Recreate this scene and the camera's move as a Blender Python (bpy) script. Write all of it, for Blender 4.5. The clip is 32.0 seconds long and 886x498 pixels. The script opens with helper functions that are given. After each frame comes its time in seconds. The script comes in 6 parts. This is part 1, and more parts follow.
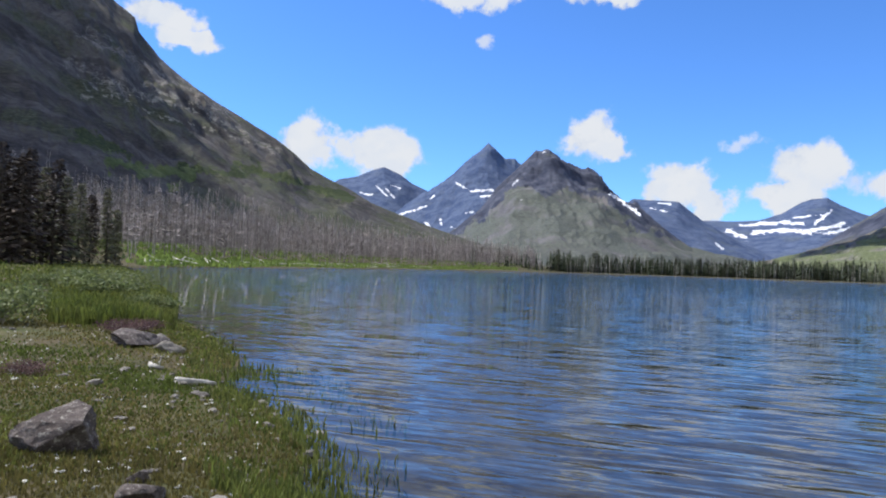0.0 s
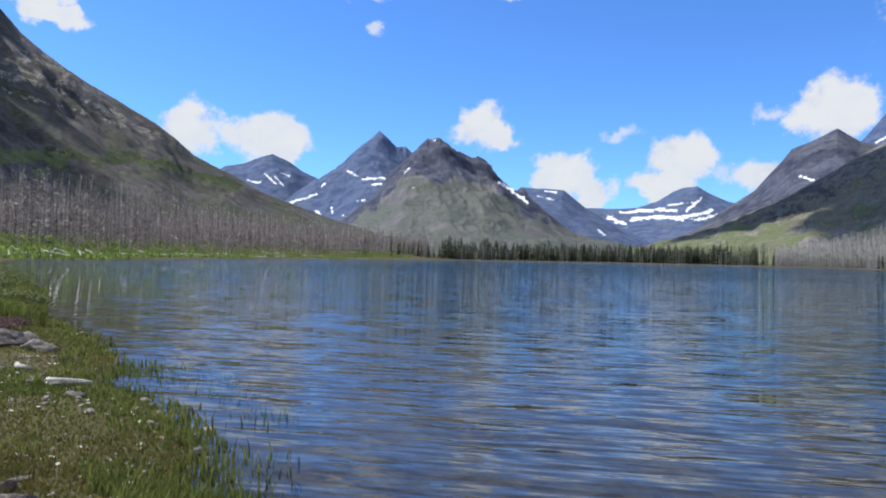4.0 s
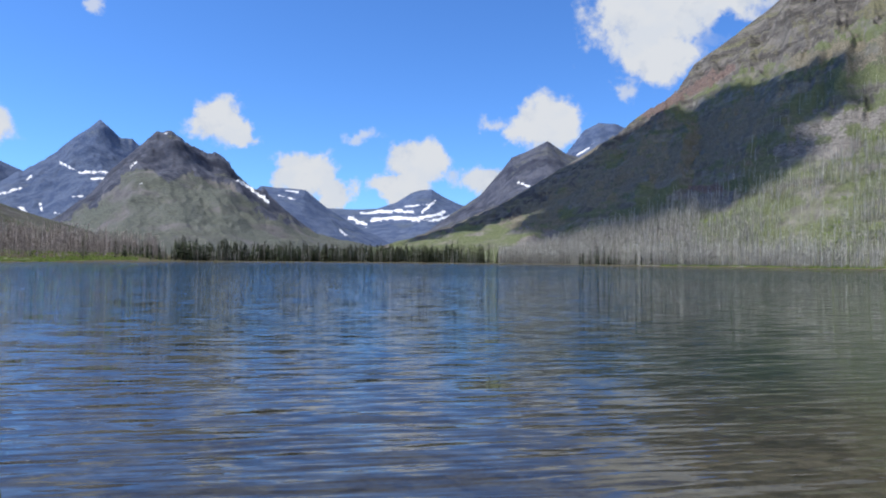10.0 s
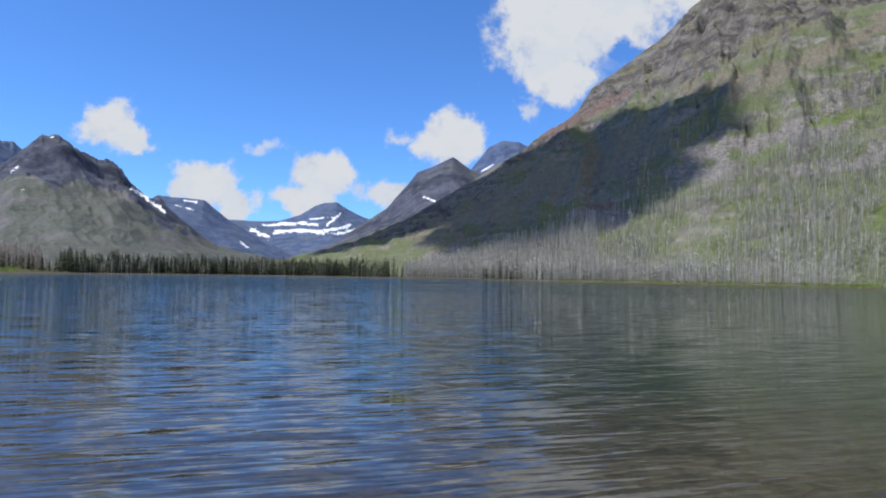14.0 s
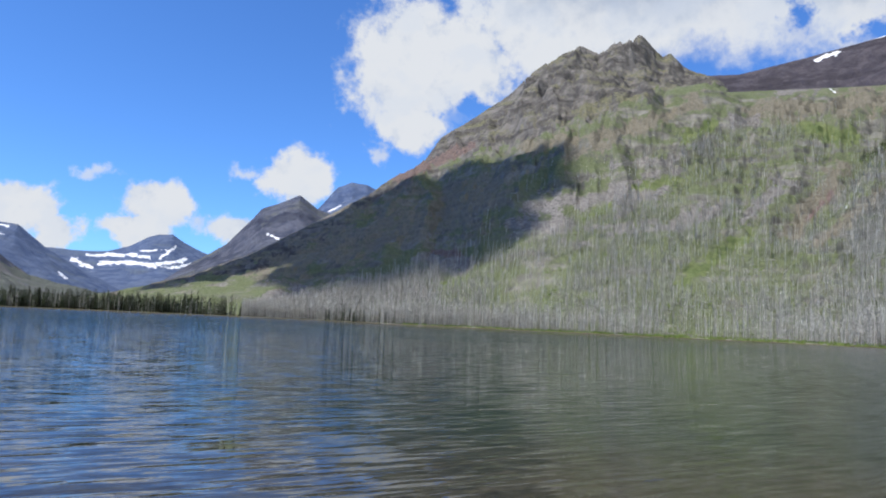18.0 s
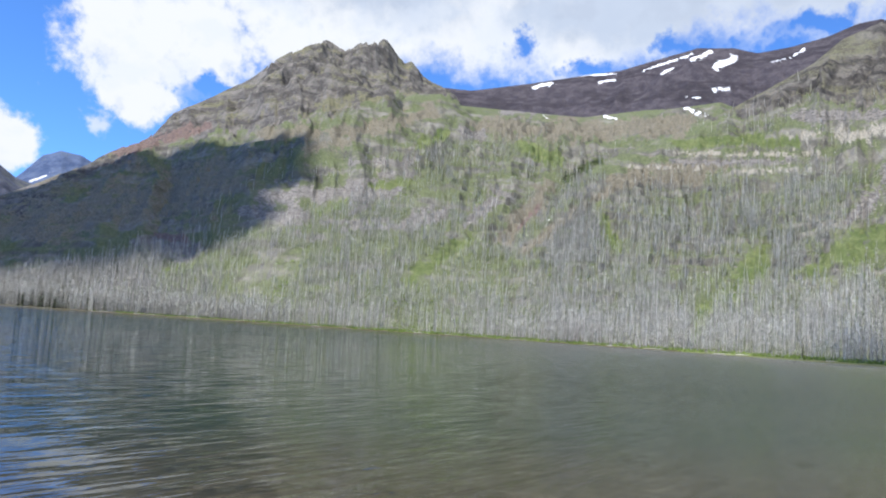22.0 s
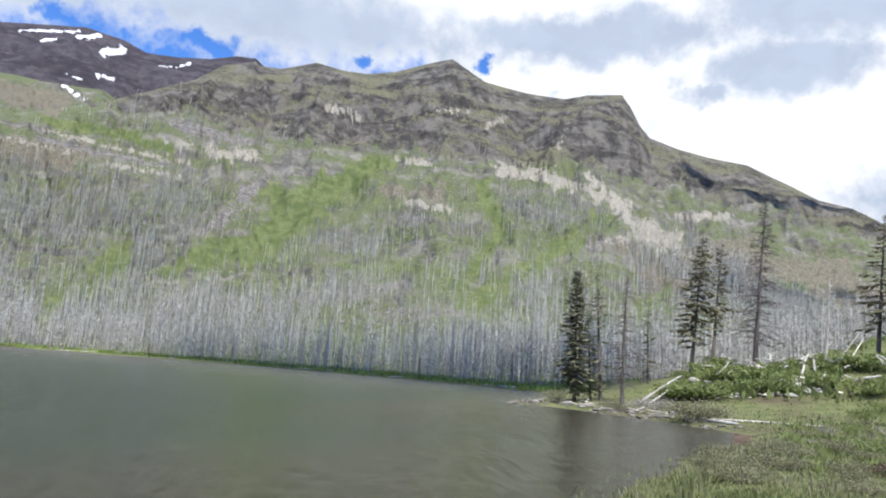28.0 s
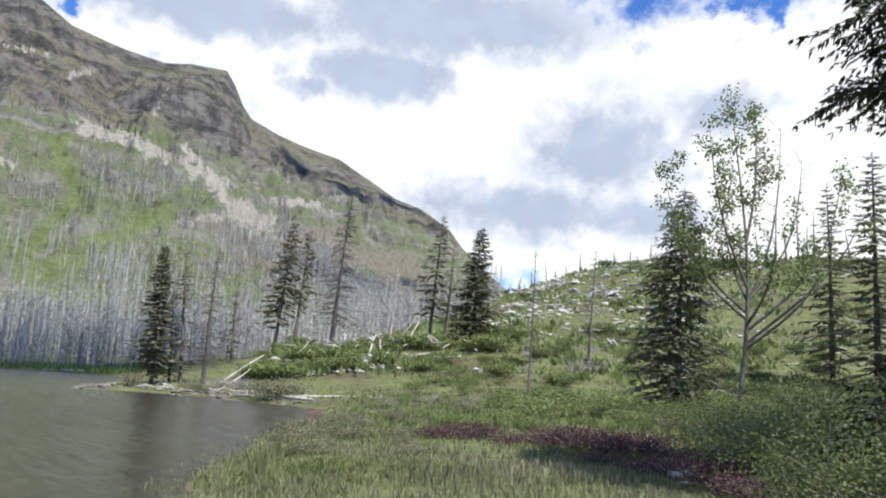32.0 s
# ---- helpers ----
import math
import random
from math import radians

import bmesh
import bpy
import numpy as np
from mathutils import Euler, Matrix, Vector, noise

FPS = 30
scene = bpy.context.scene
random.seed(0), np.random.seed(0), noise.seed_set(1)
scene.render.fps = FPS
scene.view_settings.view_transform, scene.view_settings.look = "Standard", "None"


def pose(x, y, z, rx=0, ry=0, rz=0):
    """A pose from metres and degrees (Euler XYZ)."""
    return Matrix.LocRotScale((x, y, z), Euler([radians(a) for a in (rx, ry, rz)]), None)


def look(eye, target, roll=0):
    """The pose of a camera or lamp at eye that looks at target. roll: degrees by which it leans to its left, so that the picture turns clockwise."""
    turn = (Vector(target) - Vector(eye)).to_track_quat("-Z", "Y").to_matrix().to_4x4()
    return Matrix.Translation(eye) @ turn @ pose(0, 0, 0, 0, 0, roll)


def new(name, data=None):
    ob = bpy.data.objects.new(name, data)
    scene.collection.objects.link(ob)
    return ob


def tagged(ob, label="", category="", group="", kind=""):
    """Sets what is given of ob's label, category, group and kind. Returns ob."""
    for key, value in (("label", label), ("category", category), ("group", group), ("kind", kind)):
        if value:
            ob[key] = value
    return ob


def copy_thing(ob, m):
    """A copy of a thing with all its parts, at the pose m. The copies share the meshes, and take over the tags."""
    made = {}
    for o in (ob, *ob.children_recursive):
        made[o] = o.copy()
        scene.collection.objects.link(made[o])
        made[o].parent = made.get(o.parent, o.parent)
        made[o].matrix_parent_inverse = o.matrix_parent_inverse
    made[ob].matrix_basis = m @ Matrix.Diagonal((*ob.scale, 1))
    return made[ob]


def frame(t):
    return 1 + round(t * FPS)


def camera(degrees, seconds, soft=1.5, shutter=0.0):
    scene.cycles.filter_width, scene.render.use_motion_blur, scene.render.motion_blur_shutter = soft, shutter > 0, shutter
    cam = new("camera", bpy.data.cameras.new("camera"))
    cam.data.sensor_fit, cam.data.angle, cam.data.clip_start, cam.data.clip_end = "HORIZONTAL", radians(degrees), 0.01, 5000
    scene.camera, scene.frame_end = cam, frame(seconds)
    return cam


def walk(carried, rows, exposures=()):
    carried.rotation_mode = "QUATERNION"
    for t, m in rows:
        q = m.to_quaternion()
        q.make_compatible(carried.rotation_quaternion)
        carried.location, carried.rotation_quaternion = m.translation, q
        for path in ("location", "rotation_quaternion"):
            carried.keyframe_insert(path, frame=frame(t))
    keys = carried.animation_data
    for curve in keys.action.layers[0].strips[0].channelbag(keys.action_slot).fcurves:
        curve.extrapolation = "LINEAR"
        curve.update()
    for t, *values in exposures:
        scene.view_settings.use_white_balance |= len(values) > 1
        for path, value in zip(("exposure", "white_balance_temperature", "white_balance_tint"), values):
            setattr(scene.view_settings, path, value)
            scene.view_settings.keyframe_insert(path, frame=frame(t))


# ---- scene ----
# A burnt mountain valley round a lake; the camera turns on the spot on the lake's shore.
# Azimuth runs clockwise from +y in degrees; the water lies at z = 0.
EYE = (0.0, 0.0, 1.75)
PATH = [
    (0.0, -0.05, 1.40, -2.00), (0.5, -1.46, 1.44, -1.75), (1.0, -2.39, 1.41, -1.48), (1.5, -3.31, 1.37, -1.47),
    (2.0, -4.13, 1.31, -1.59), (2.5, -5.18, 1.19, -1.57), (3.0, -6.40, 1.06, -1.45), (3.5, -7.73, 0.86, -1.35),
    (5.5, -11.93, 0.32, -1.05), (6.0, -13.80, 0.27, -1.12), (6.5, -16.05, 0.24, -1.24), (7.0, -18.43, 0.32, -1.44),
    (7.5, -21.13, 0.41, -1.49), (8.0, -23.42, 0.50, -1.12), (8.5, -25.37, 0.63, -1.07), (9.0, -27.13, 0.73, -0.78),
    (9.5, -28.66, 0.85, -0.69), (10.0, -29.51, 1.01, -0.54), (10.5, -30.62, 1.15, -0.24), (11.0, -31.95, 1.25, -0.71),
    (11.5, -33.29, 1.36, -0.79), (12.0, -34.44, 1.37, -1.14), (12.5, -35.30, 1.56, -1.08), (13.0, -35.69, 1.73, -0.79),
    (13.5, -36.34, 1.96, -0.70), (15.5, -40.34, 3.38, -1.75), (16.0, -41.54, 3.95, -1.64), (16.5, -43.40, 4.45, -1.47),
    (17.0, -45.04, 5.11, -1.76), (17.5, -46.93, 5.59, -2.31), (18.0, -49.92, 6.05, -2.51), (18.5, -53.20, 6.36, -2.57),
    (19.0, -55.50, 6.65, -3.47), (19.5, -57.30, 6.96, -2.83), (20.0, -59.36, 6.60, -1.80), (20.5, -61.95, 6.73, -1.98),
    (21.0, -65.66, 6.81, -3.08), (21.5, -68.60, 6.52, -3.74), (22.0, -71.58, 6.65, -3.70), (22.5, -74.78, 6.76, -3.31),
    (23.0, -77.25, 6.82, -1.98), (23.5, -80.02, 6.88, -1.67), (24.0, -82.71, 6.95, -1.53), (26.5, -102.68, 8.70, -2.64),
    (27.0, -108.17, 9.41, -3.26), (27.5, -114.33, 9.95, -3.72), (28.0, -120.96, 10.03, -4.22), (28.5, -127.25, 9.82, -3.23),
    (29.0, -130.51, 9.76, -2.63), (29.5, -134.35, 9.92, -4.11), (30.0, -137.30, 10.58, -4.07), (30.5, -139.30, 10.27, -1.75),
    (31.0, -144.64, 9.79, -2.81), (31.5, -149.14, 9.93, -2.91), (32.0, -153.51, 10.48, -2.77),
]

cam = camera(64.3, 32.0, soft=2.0)
walk(cam, [(t, pose(*EYE, 90 + p, r, y)) for t, y, p, r in PATH], [(0.0, 0.12), (8.0, 0.12), (11.0, -0.06), (16.0, -0.05), (18.0, 0.06), (20.0, 0.18), (22.0, 0.38), (24.0, 0.36), (27.0, 0.36), (29.0, 0.28), (30.0, 0.2), (32.0, 0.27)])

# ---- world, sun ----
SUN_AZ, SUN_EL = 292.0, 54.0


def heading(az, el=0.0):
    a, e = radians(az), radians(el)
    return Vector((math.sin(a) * math.cos(e), math.cos(a) * math.cos(e), math.sin(e)))


sun = new("sun", bpy.data.lights.new("sun", "SUN"))
sun.data.energy, sun.data.angle, sun.data.color = 5.0, radians(0.6), (1.0, 0.95, 0.87)
sun.matrix_world = look(tuple(heading(SUN_AZ, SUN_EL) * 100), (0, 0, 0))


class Nodes:
    """Short hand for building a node tree."""

    def __init__(self, tree):
        self.tree = tree
        tree.nodes.clear()

    def add(self, kind, ins=None, operation="", clamp=False, easing="", turning="", blend=""):
        n = self.tree.nodes.new(kind)
        if operation:
            n.operation = operation
        if clamp:
            n.use_clamp = True
        if easing:
            n.interpolation_type = easing
        if turning:
            n.rotation_type = turning
        if blend:
            n.data_type, n.blend_type = "RGBA", blend
        for k, v in (ins or {}).items():
            self.put(n.inputs[k], v)
        return n

    def put(self, socket, v):
        if isinstance(v, bpy.types.NodeSocket):
            self.tree.links.new(v, socket)
        else:
            socket.default_value = v

    def math(self, op, a, b=0.0, clamp=False):
        return self.add("ShaderNodeMath", {0: a, 1: b}, operation=op, clamp=clamp).outputs[0]

    def vec(self, op, a, b=(0, 0, 0)):
        return self.add("ShaderNodeVectorMath", {0: a, 1: b}, operation=op)

    def noise(self, vector, scale, detail=4.0, rough=0.55, dist=0.0):
        return self.add("ShaderNodeTexNoise", {"Vector": vector, "Scale": scale, "Detail": detail, "Roughness": rough,
                                               "Distortion": dist}).outputs["Fac"]

    def ramp(self, fac, lo, hi, a=0.0, b=1.0):
        return self.add("ShaderNodeMapRange", {"Value": fac, "From Min": lo, "From Max": hi, "To Min": a, "To Max": b},
                        easing="SMOOTHSTEP").outputs[0]

    def mix(self, fac, a, b, mode="MIX"):
        n = self.add("ShaderNodeMix", blend=mode)
        for k, v in ((0, fac), (6, a), (7, b)):
            self.put(n.inputs[k], (*v, 1.0) if isinstance(v, tuple) and len(v) == 3 else v)
        return n.outputs[2]


SKY_STRENGTH = 0.105
world = bpy.data.worlds.new("world")
scene.world = world
world.use_nodes = True
W = Nodes(world.node_tree)
sky = W.add("ShaderNodeTexSky")
sky.sky_type, sky.sun_disc, sky.sun_elevation, sky.sun_rotation = "NISHITA", False, radians(SUN_EL), radians(SUN_AZ)
sky.altitude, sky.air_density, sky.dust_density, sky.ozone_density = 1500.0, 1.0, 0.3, 2.0
ray = W.add("ShaderNodeTexCoord").outputs["Generated"]
turned = W.add("ShaderNodeVectorRotate", {"Vector": ray, "Angle": radians(75.0)}, turning="Z_AXIS").outputs[0]
sep = W.add("ShaderNodeSeparateXYZ", {0: turned})
azim = W.math("ARCTAN2", sep.outputs[0], sep.outputs[1])
elev = W.math("ARCSINE", sep.outputs[2])
flat = W.add("ShaderNodeCombineXYZ", {0: W.math("MULTIPLY", azim, 180 / math.pi), 1: W.math("MULTIPLY", elev, 180 / math.pi)}).outputs[0]
# cumulus clouds and the broken overcast: azimuth, elevation, half width, half height in degrees
CUMULUS = [(-11.0, 9.5, 3.1, 2.8), (-4.8, 8.8, 4.8, 2.5), (-22.6, 17.8, 4.0, 1.8), (-20.4, 16.4, 3.2, 1.2), (1.7, 21.5, 4.6, 1.9),
           (12.8, 21.3, 5.0, 1.4), (11.5, 10.7, 2.7, 2.6), (13.2, 9.7, 2.4, 1.3), (18.5, 6.9, 3.5, 2.5), (20.5, 5.2, 2.2, 1.5),
           (27.2, 8.0, 3.4, 2.4), (25.6, 6.0, 3.4, 1.7), (33.0, 6.6, 3.2, 1.8),
           (37.6, 11.0, 3.9, 3.1), (46.5, 20.4, 7.6, 7.0), (46.6, 15.7, 4.0, 2.6), (51.0, 20.5, 6.0, 5.5), (58.0, 25.0, 11.0, 7.0)]
MASS = [(62.0, 27.0, 14.0, 8.5), (78.0, 29.0, 26.0, 10.0), (104.0, 32.0, 26.0, 11.5),
        (130.0, 30.0, 26.0, 10.5), (152.0, 20.0, 24.0, 17.0), (178.0, 16.0, 30.0, 16.0), (210.0, 20.0, 34.0, 18.0),
        # this row lies out of view, added to whiten and lift the skylight
        (120.0, 62.0, 60.0, 20.0), (40.0, 66.0, 50.0, 16.0), (200.0, 58.0, 40.0, 22.0), (-40.0, 48.0, 26.0, 13.0), (-85.0, 30.0, 18.0, 12.0)]
WISPS = [(3.3, 17.7, 1.2, 0.9), (23.1, 9.9, 2.1, 0.8), (30.2, 7.0, 1.8, 1.2), (33.2, 11.3, 1.9, 1.0), (44.0, 13.6, 2.0, 1.0)]
GAPS = [(77.0, 22.7, 2.0, 1.8), (90.0, 22.8, 5.0, 1.2), (99.0, 23.4, 5.0, 1.2), (83.0, 21.2, 4.0, 1.1), (112.0, 23.9, 1.3, 0.7),
        (122.4, 24.8, 1.6, 0.8), (178.6, 28.6, 4.8, 2.4), (51.5, 17.0, 2.6, 1.5), (58.4, 27.0, 1.2, 1.8)]
warp = W.add("ShaderNodeTexNoise", {"Vector": ray, "Scale": 18.0, "Detail": 5.0, "Roughness": 0.6})
bent = W.vec("ADD", flat, W.vec("MULTIPLY", W.vec("SUBTRACT", warp.outputs["Color"], (0.5, 0.5, 0.5)).outputs[0], (4.6, 3.4, 0)).outputs[0]).outputs[0]


def blobs(rows):
    best = None
    for a, e, w, h in rows:
        off = W.vec("MULTIPLY", W.vec("SUBTRACT", bent, (a - 75.0, e, 0)).outputs[0], (1 / w, 1 / h, 0)).outputs[0]
        one = W.math("SUBTRACT", 1.0, W.vec("LENGTH", off).outputs["Value"])
        best = one if best is None else W.math("MAXIMUM", best, one)
    return best


fine = W.noise(ray, 30.0, 9.0, 0.6)
lump = W.noise(W.vec("ADD", ray, (0.37, 0.1, 0.2)).outputs[0], 3.6, 4.0, 0.5)
shift = W.math("SUBTRACT", fine, 0.5)
gap = W.ramp(W.math("ADD", blobs(GAPS), W.math("MULTIPLY", shift, 2.6)), 0.15, 0.75)
mass = blobs(MASS)
puff = blobs(CUMULUS)
heap = W.ramp(W.math("ADD", puff, W.math("MULTIPLY", shift, 0.9)), 0.12, 0.44)
sheet = W.ramp(W.math("ADD", mass, W.math("MULTIPLY", shift, 0.55)), 0.04, 0.34)
wisp = W.math("MULTIPLY", W.ramp(W.math("ADD", blobs(WISPS), W.math("MULTIPLY", shift, 1.6)), 0.2, 0.8), 0.75)
cover = W.math("MAXIMUM", W.math("MULTIPLY", W.math("MAXIMUM", heap, sheet), W.math("SUBTRACT", 1.0, gap)), wisp)
# thick parts of the overcast carry soft grey bases
BASES = [(145.6, 23.9, 6.5, 1.7), (141.0, 22.6, 3.0, 1.0), (152.0, 28.2, 13.0, 2.4), (130.0, 27.0, 14.0, 1.9), (110.0, 26.5, 14.0, 2.4), (165.5, 18.4, 7.5, 4.2), (159.5, 13.8, 10.0, 2.8),
         (169.5, 13.0, 6.0, 2.0), (176.0, 21.0, 5.0, 2.4), (80.0, 28.0, 9.0, 2.6), (95.0, 31.0, 12.0, 4.0), (205.0, 20.0, 12.0, 6.0), (228.0, 28.0, 14.0, 7.0), (60.0, 30.5, 7.0, 2.2), (66.0, 26.5, 9.0, 3.0), (84.0, 25.5, 10.0, 2.2), (100.0, 27.0, 10.0, 3.0)]
thick = W.math("MULTIPLY", W.ramp(W.math("ADD", W.math("ADD", blobs(BASES), W.math("MULTIPLY", shift, 1.5)), W.math("MULTIPLY", W.math("SUBTRACT", lump, 0.5), 2.2)), -0.5, 0.6), W.ramp(mass, 0.05, 0.4))
white = W.mix(W.ramp(azim, radians(28.0), radians(55.0)), (0.72, 0.75, 0.80), (1.02, 1.02, 1.03))
cloud_tone = W.mix(thick, white, (0.43, 0.50, 0.63))
billow = W.noise(W.vec("MULTIPLY", ray, (1, 1, 1.5)).outputs[0], 15.0, 4.0, 0.5)
cloud_tone = W.mix(W.ramp(W.math("ADD", billow, W.math("MULTIPLY", shift, 0.3)), 0.44, 0.6, 0.0, 0.26), cloud_tone, (0.56, 0.65, 0.80))
cloud_tone = W.mix(W.math("MULTIPLY", W.ramp(W.math("ADD", fine, W.math("MULTIPLY", W.math("MAXIMUM", puff, 0.0), 0.28)), 0.40, 0.66, 0.72, 0.0), W.ramp(puff, -0.1, 0.15, 0.25, 1.0)), cloud_tone, (0.53, 0.60, 0.73))
blue = W.mix(1.0, W.vec("SCALE", sky.outputs[0]).outputs[0], (0.72, 1.22, 1.93), "MULTIPLY")
blue.node.inputs[6].links[0].from_node.inputs["Scale"].default_value = SKY_STRENGTH
air = W.mix(cover, blue, cloud_tone)
W.add("ShaderNodeOutputWorld", {0: W.add("ShaderNodeBackground", {0: air, 1: 1.0}).outputs[0]})

# ---- materials ----


def material(name):
    m = bpy.data.materials.new(name)
    m.use_nodes = True
    return m, Nodes(m.node_tree)


def finish(N, color, rough=0.9, bump=None, strength=0.4, distance=0.1, spec=0.25, **more):
    ins = {"Base Color": color, "Roughness": rough, "Specular IOR Level": spec, **more}
    if bump is not None:
        ins["Normal"] = N.add("ShaderNodeBump", {"Height": bump, "Strength": strength, "Distance": distance}).outputs[0]
    N.add("ShaderNodeOutputMaterial", {0: N.add("ShaderNodeBsdfPrincipled", ins).outputs[0]})


def plain(name, a, b, scale, rough=0.85, grain=8.0, bump=0.02, spread=0.0, spot=None, stretch=(1, 1, 1), through_light=0.0, spec=0.25):
    """Two colours in broad patches, finer grain over them, relief; spread varies objects, spot is a third colour in blotches."""
    m, N = material(name)
    at = N.vec("MULTIPLY", N.add("ShaderNodeTexCoord").outputs["Object"], stretch).outputs[0]
    info = N.add("ShaderNodeObjectInfo").outputs["Random"]
    at = N.vec("ADD", at, N.add("ShaderNodeCombineXYZ", {0: N.math("MULTIPLY", info, 37.0), 1: N.math("MULTIPLY", info, 11.0)}).outputs[0]).outputs[0]
    wide, small = N.noise(at, scale, 4.0), N.noise(at, scale * grain, 5.0, 0.65)
    col = N.mix(N.ramp(wide, 0.32, 0.68), a, b)
    if spot:
        col = N.mix(N.ramp(N.noise(at, scale * 2.7, 5.0, 0.6, 0.4), 0.56, 0.66), col, spot)
    col = N.mix(1.0, col, N.add("ShaderNodeCombineColor", {k: N.ramp(small, 0.25, 0.75, 0.68, 1.3) for k in range(3)}).outputs[0], "MULTIPLY")
    if spread:
        isle = N.add("ShaderNodeNewGeometry").outputs["Random Per Island"]
        both = N.math("FRACT", N.math("ADD", info, isle))
        col = N.mix(1.0, col, N.add("ShaderNodeCombineColor", {k: N.ramp(both, 0.0, 1.0, 1 - spread, 1 + spread) for k in range(3)}).outputs[0], "MULTIPLY")
    if through_light:
        # thin leaves let part of the light through
        skin = N.add("ShaderNodeBsdfPrincipled", {"Base Color": col, "Roughness": rough, "Specular IOR Level": spec}).outputs[0]
        glow = N.add("ShaderNodeBsdfTranslucent", {0: col}).outputs[0]
        N.add("ShaderNodeOutputMaterial", {0: N.add("ShaderNodeMixShader", {0: through_light, 1: skin, 2: glow}).outputs[0]})
        return m
    finish(N, col, rough, N.math("ADD", N.math("MULTIPLY", wide, 0.6), N.math("MULTIPLY", small, 0.4)), 0.5, bump, spec)
    return m


def slope(name, rock, rock2, grass, grass2, wide, green, bands=0.0, bump=3.0):
    """A mountainside: rock of two shades with bedding, grass where it is gentler; green 0..1 sets how much grass there is."""
    m, N = material(name)
    at = N.add("ShaderNodeTexCoord").outputs["Object"]
    flatter = N.vec("MULTIPLY", at, (1, 1, 3.2)).outputs[0]
    big, mid, small = N.noise(flatter, 1 / wide, 6.0, 0.6, 0.3), N.noise(at, 4.5 / wide, 6.0, 0.65), N.noise(flatter, 26.0 / wide, 5.0, 0.7)
    stone = N.mix(N.ramp(mid, 0.35, 0.65), rock, rock2)
    if bands:
        z = N.add("ShaderNodeSeparateXYZ", {0: at}).outputs[2]
        bed = N.math("SINE", N.math("ADD", N.math("MULTIPLY", z, bands), N.math("MULTIPLY", big, 14.0)))
        stone = N.mix(N.ramp(bed, 0.2, 0.9, 0.0, 0.55), stone, tuple(c * 0.6 for c in rock))
    turf = N.mix(N.ramp(small, 0.35, 0.65), grass, grass2)
    lie = N.add("ShaderNodeSeparateXYZ", {0: N.add("ShaderNodeNewGeometry").outputs["Normal"]}).outputs[2]
    fac = N.math("ADD", N.math("ADD", N.math("MULTIPLY", lie, 0.35), big), N.math("MULTIPLY", N.math("SUBTRACT", small, 0.5), 0.5))
    col = N.mix(N.ramp(fac, 1.12 - green, 1.32 - green), stone, turf)
    fray = N.math("MULTIPLY", N.math("ADD", N.math("SUBTRACT", small, 0.5), N.math("SUBTRACT", mid, 0.5)), 1.15)
    ledge = N.noise(N.vec("MULTIPLY", at, (1, 1, 7.0)).outputs[0], 12.0 / wide, 5.0, 0.7, 0.6)
    for layer, one, two, grain in (("earth", (0.125, 0.114, 0.085), (0.215, 0.197, 0.155), small), ("rock", (0.07, 0.065, 0.066), (0.30, 0.285, 0.262), ledge),
                                   ("scree", (0.235, 0.22, 0.182), (0.36, 0.34, 0.29), small), ("rust", (0.12, 0.088, 0.08), (0.20, 0.15, 0.135), small),
                                   ("bush", (0.034, 0.047, 0.022), (0.085, 0.105, 0.045), small), ("sward", (0.09, 0.12, 0.046), (0.155, 0.182, 0.08), mid),
                                   ("snow", (0.80, 0.83, 0.88), (0.88, 0.90, 0.93), small)):
        amount = N.add("ShaderNodeAttribute")
        amount.attribute_name = layer
        col = N.mix(N.ramp(N.math("ADD", amount.outputs["Fac"], fray), 0.38, 0.66), col, N.mix(N.ramp(grain, 0.36, 0.64), one, two))
    col = N.mix(1.0, col, N.add("ShaderNodeCombineColor", {k: N.ramp(small, 0.2, 0.8, 0.62, 1.36) for k in range(3)}).outputs[0], "MULTIPLY")
    finish(N, col, 0.95, N.math("ADD", mid, N.math("MULTIPLY", small, 0.5)), 0.7, bump, 0.1)
    return m


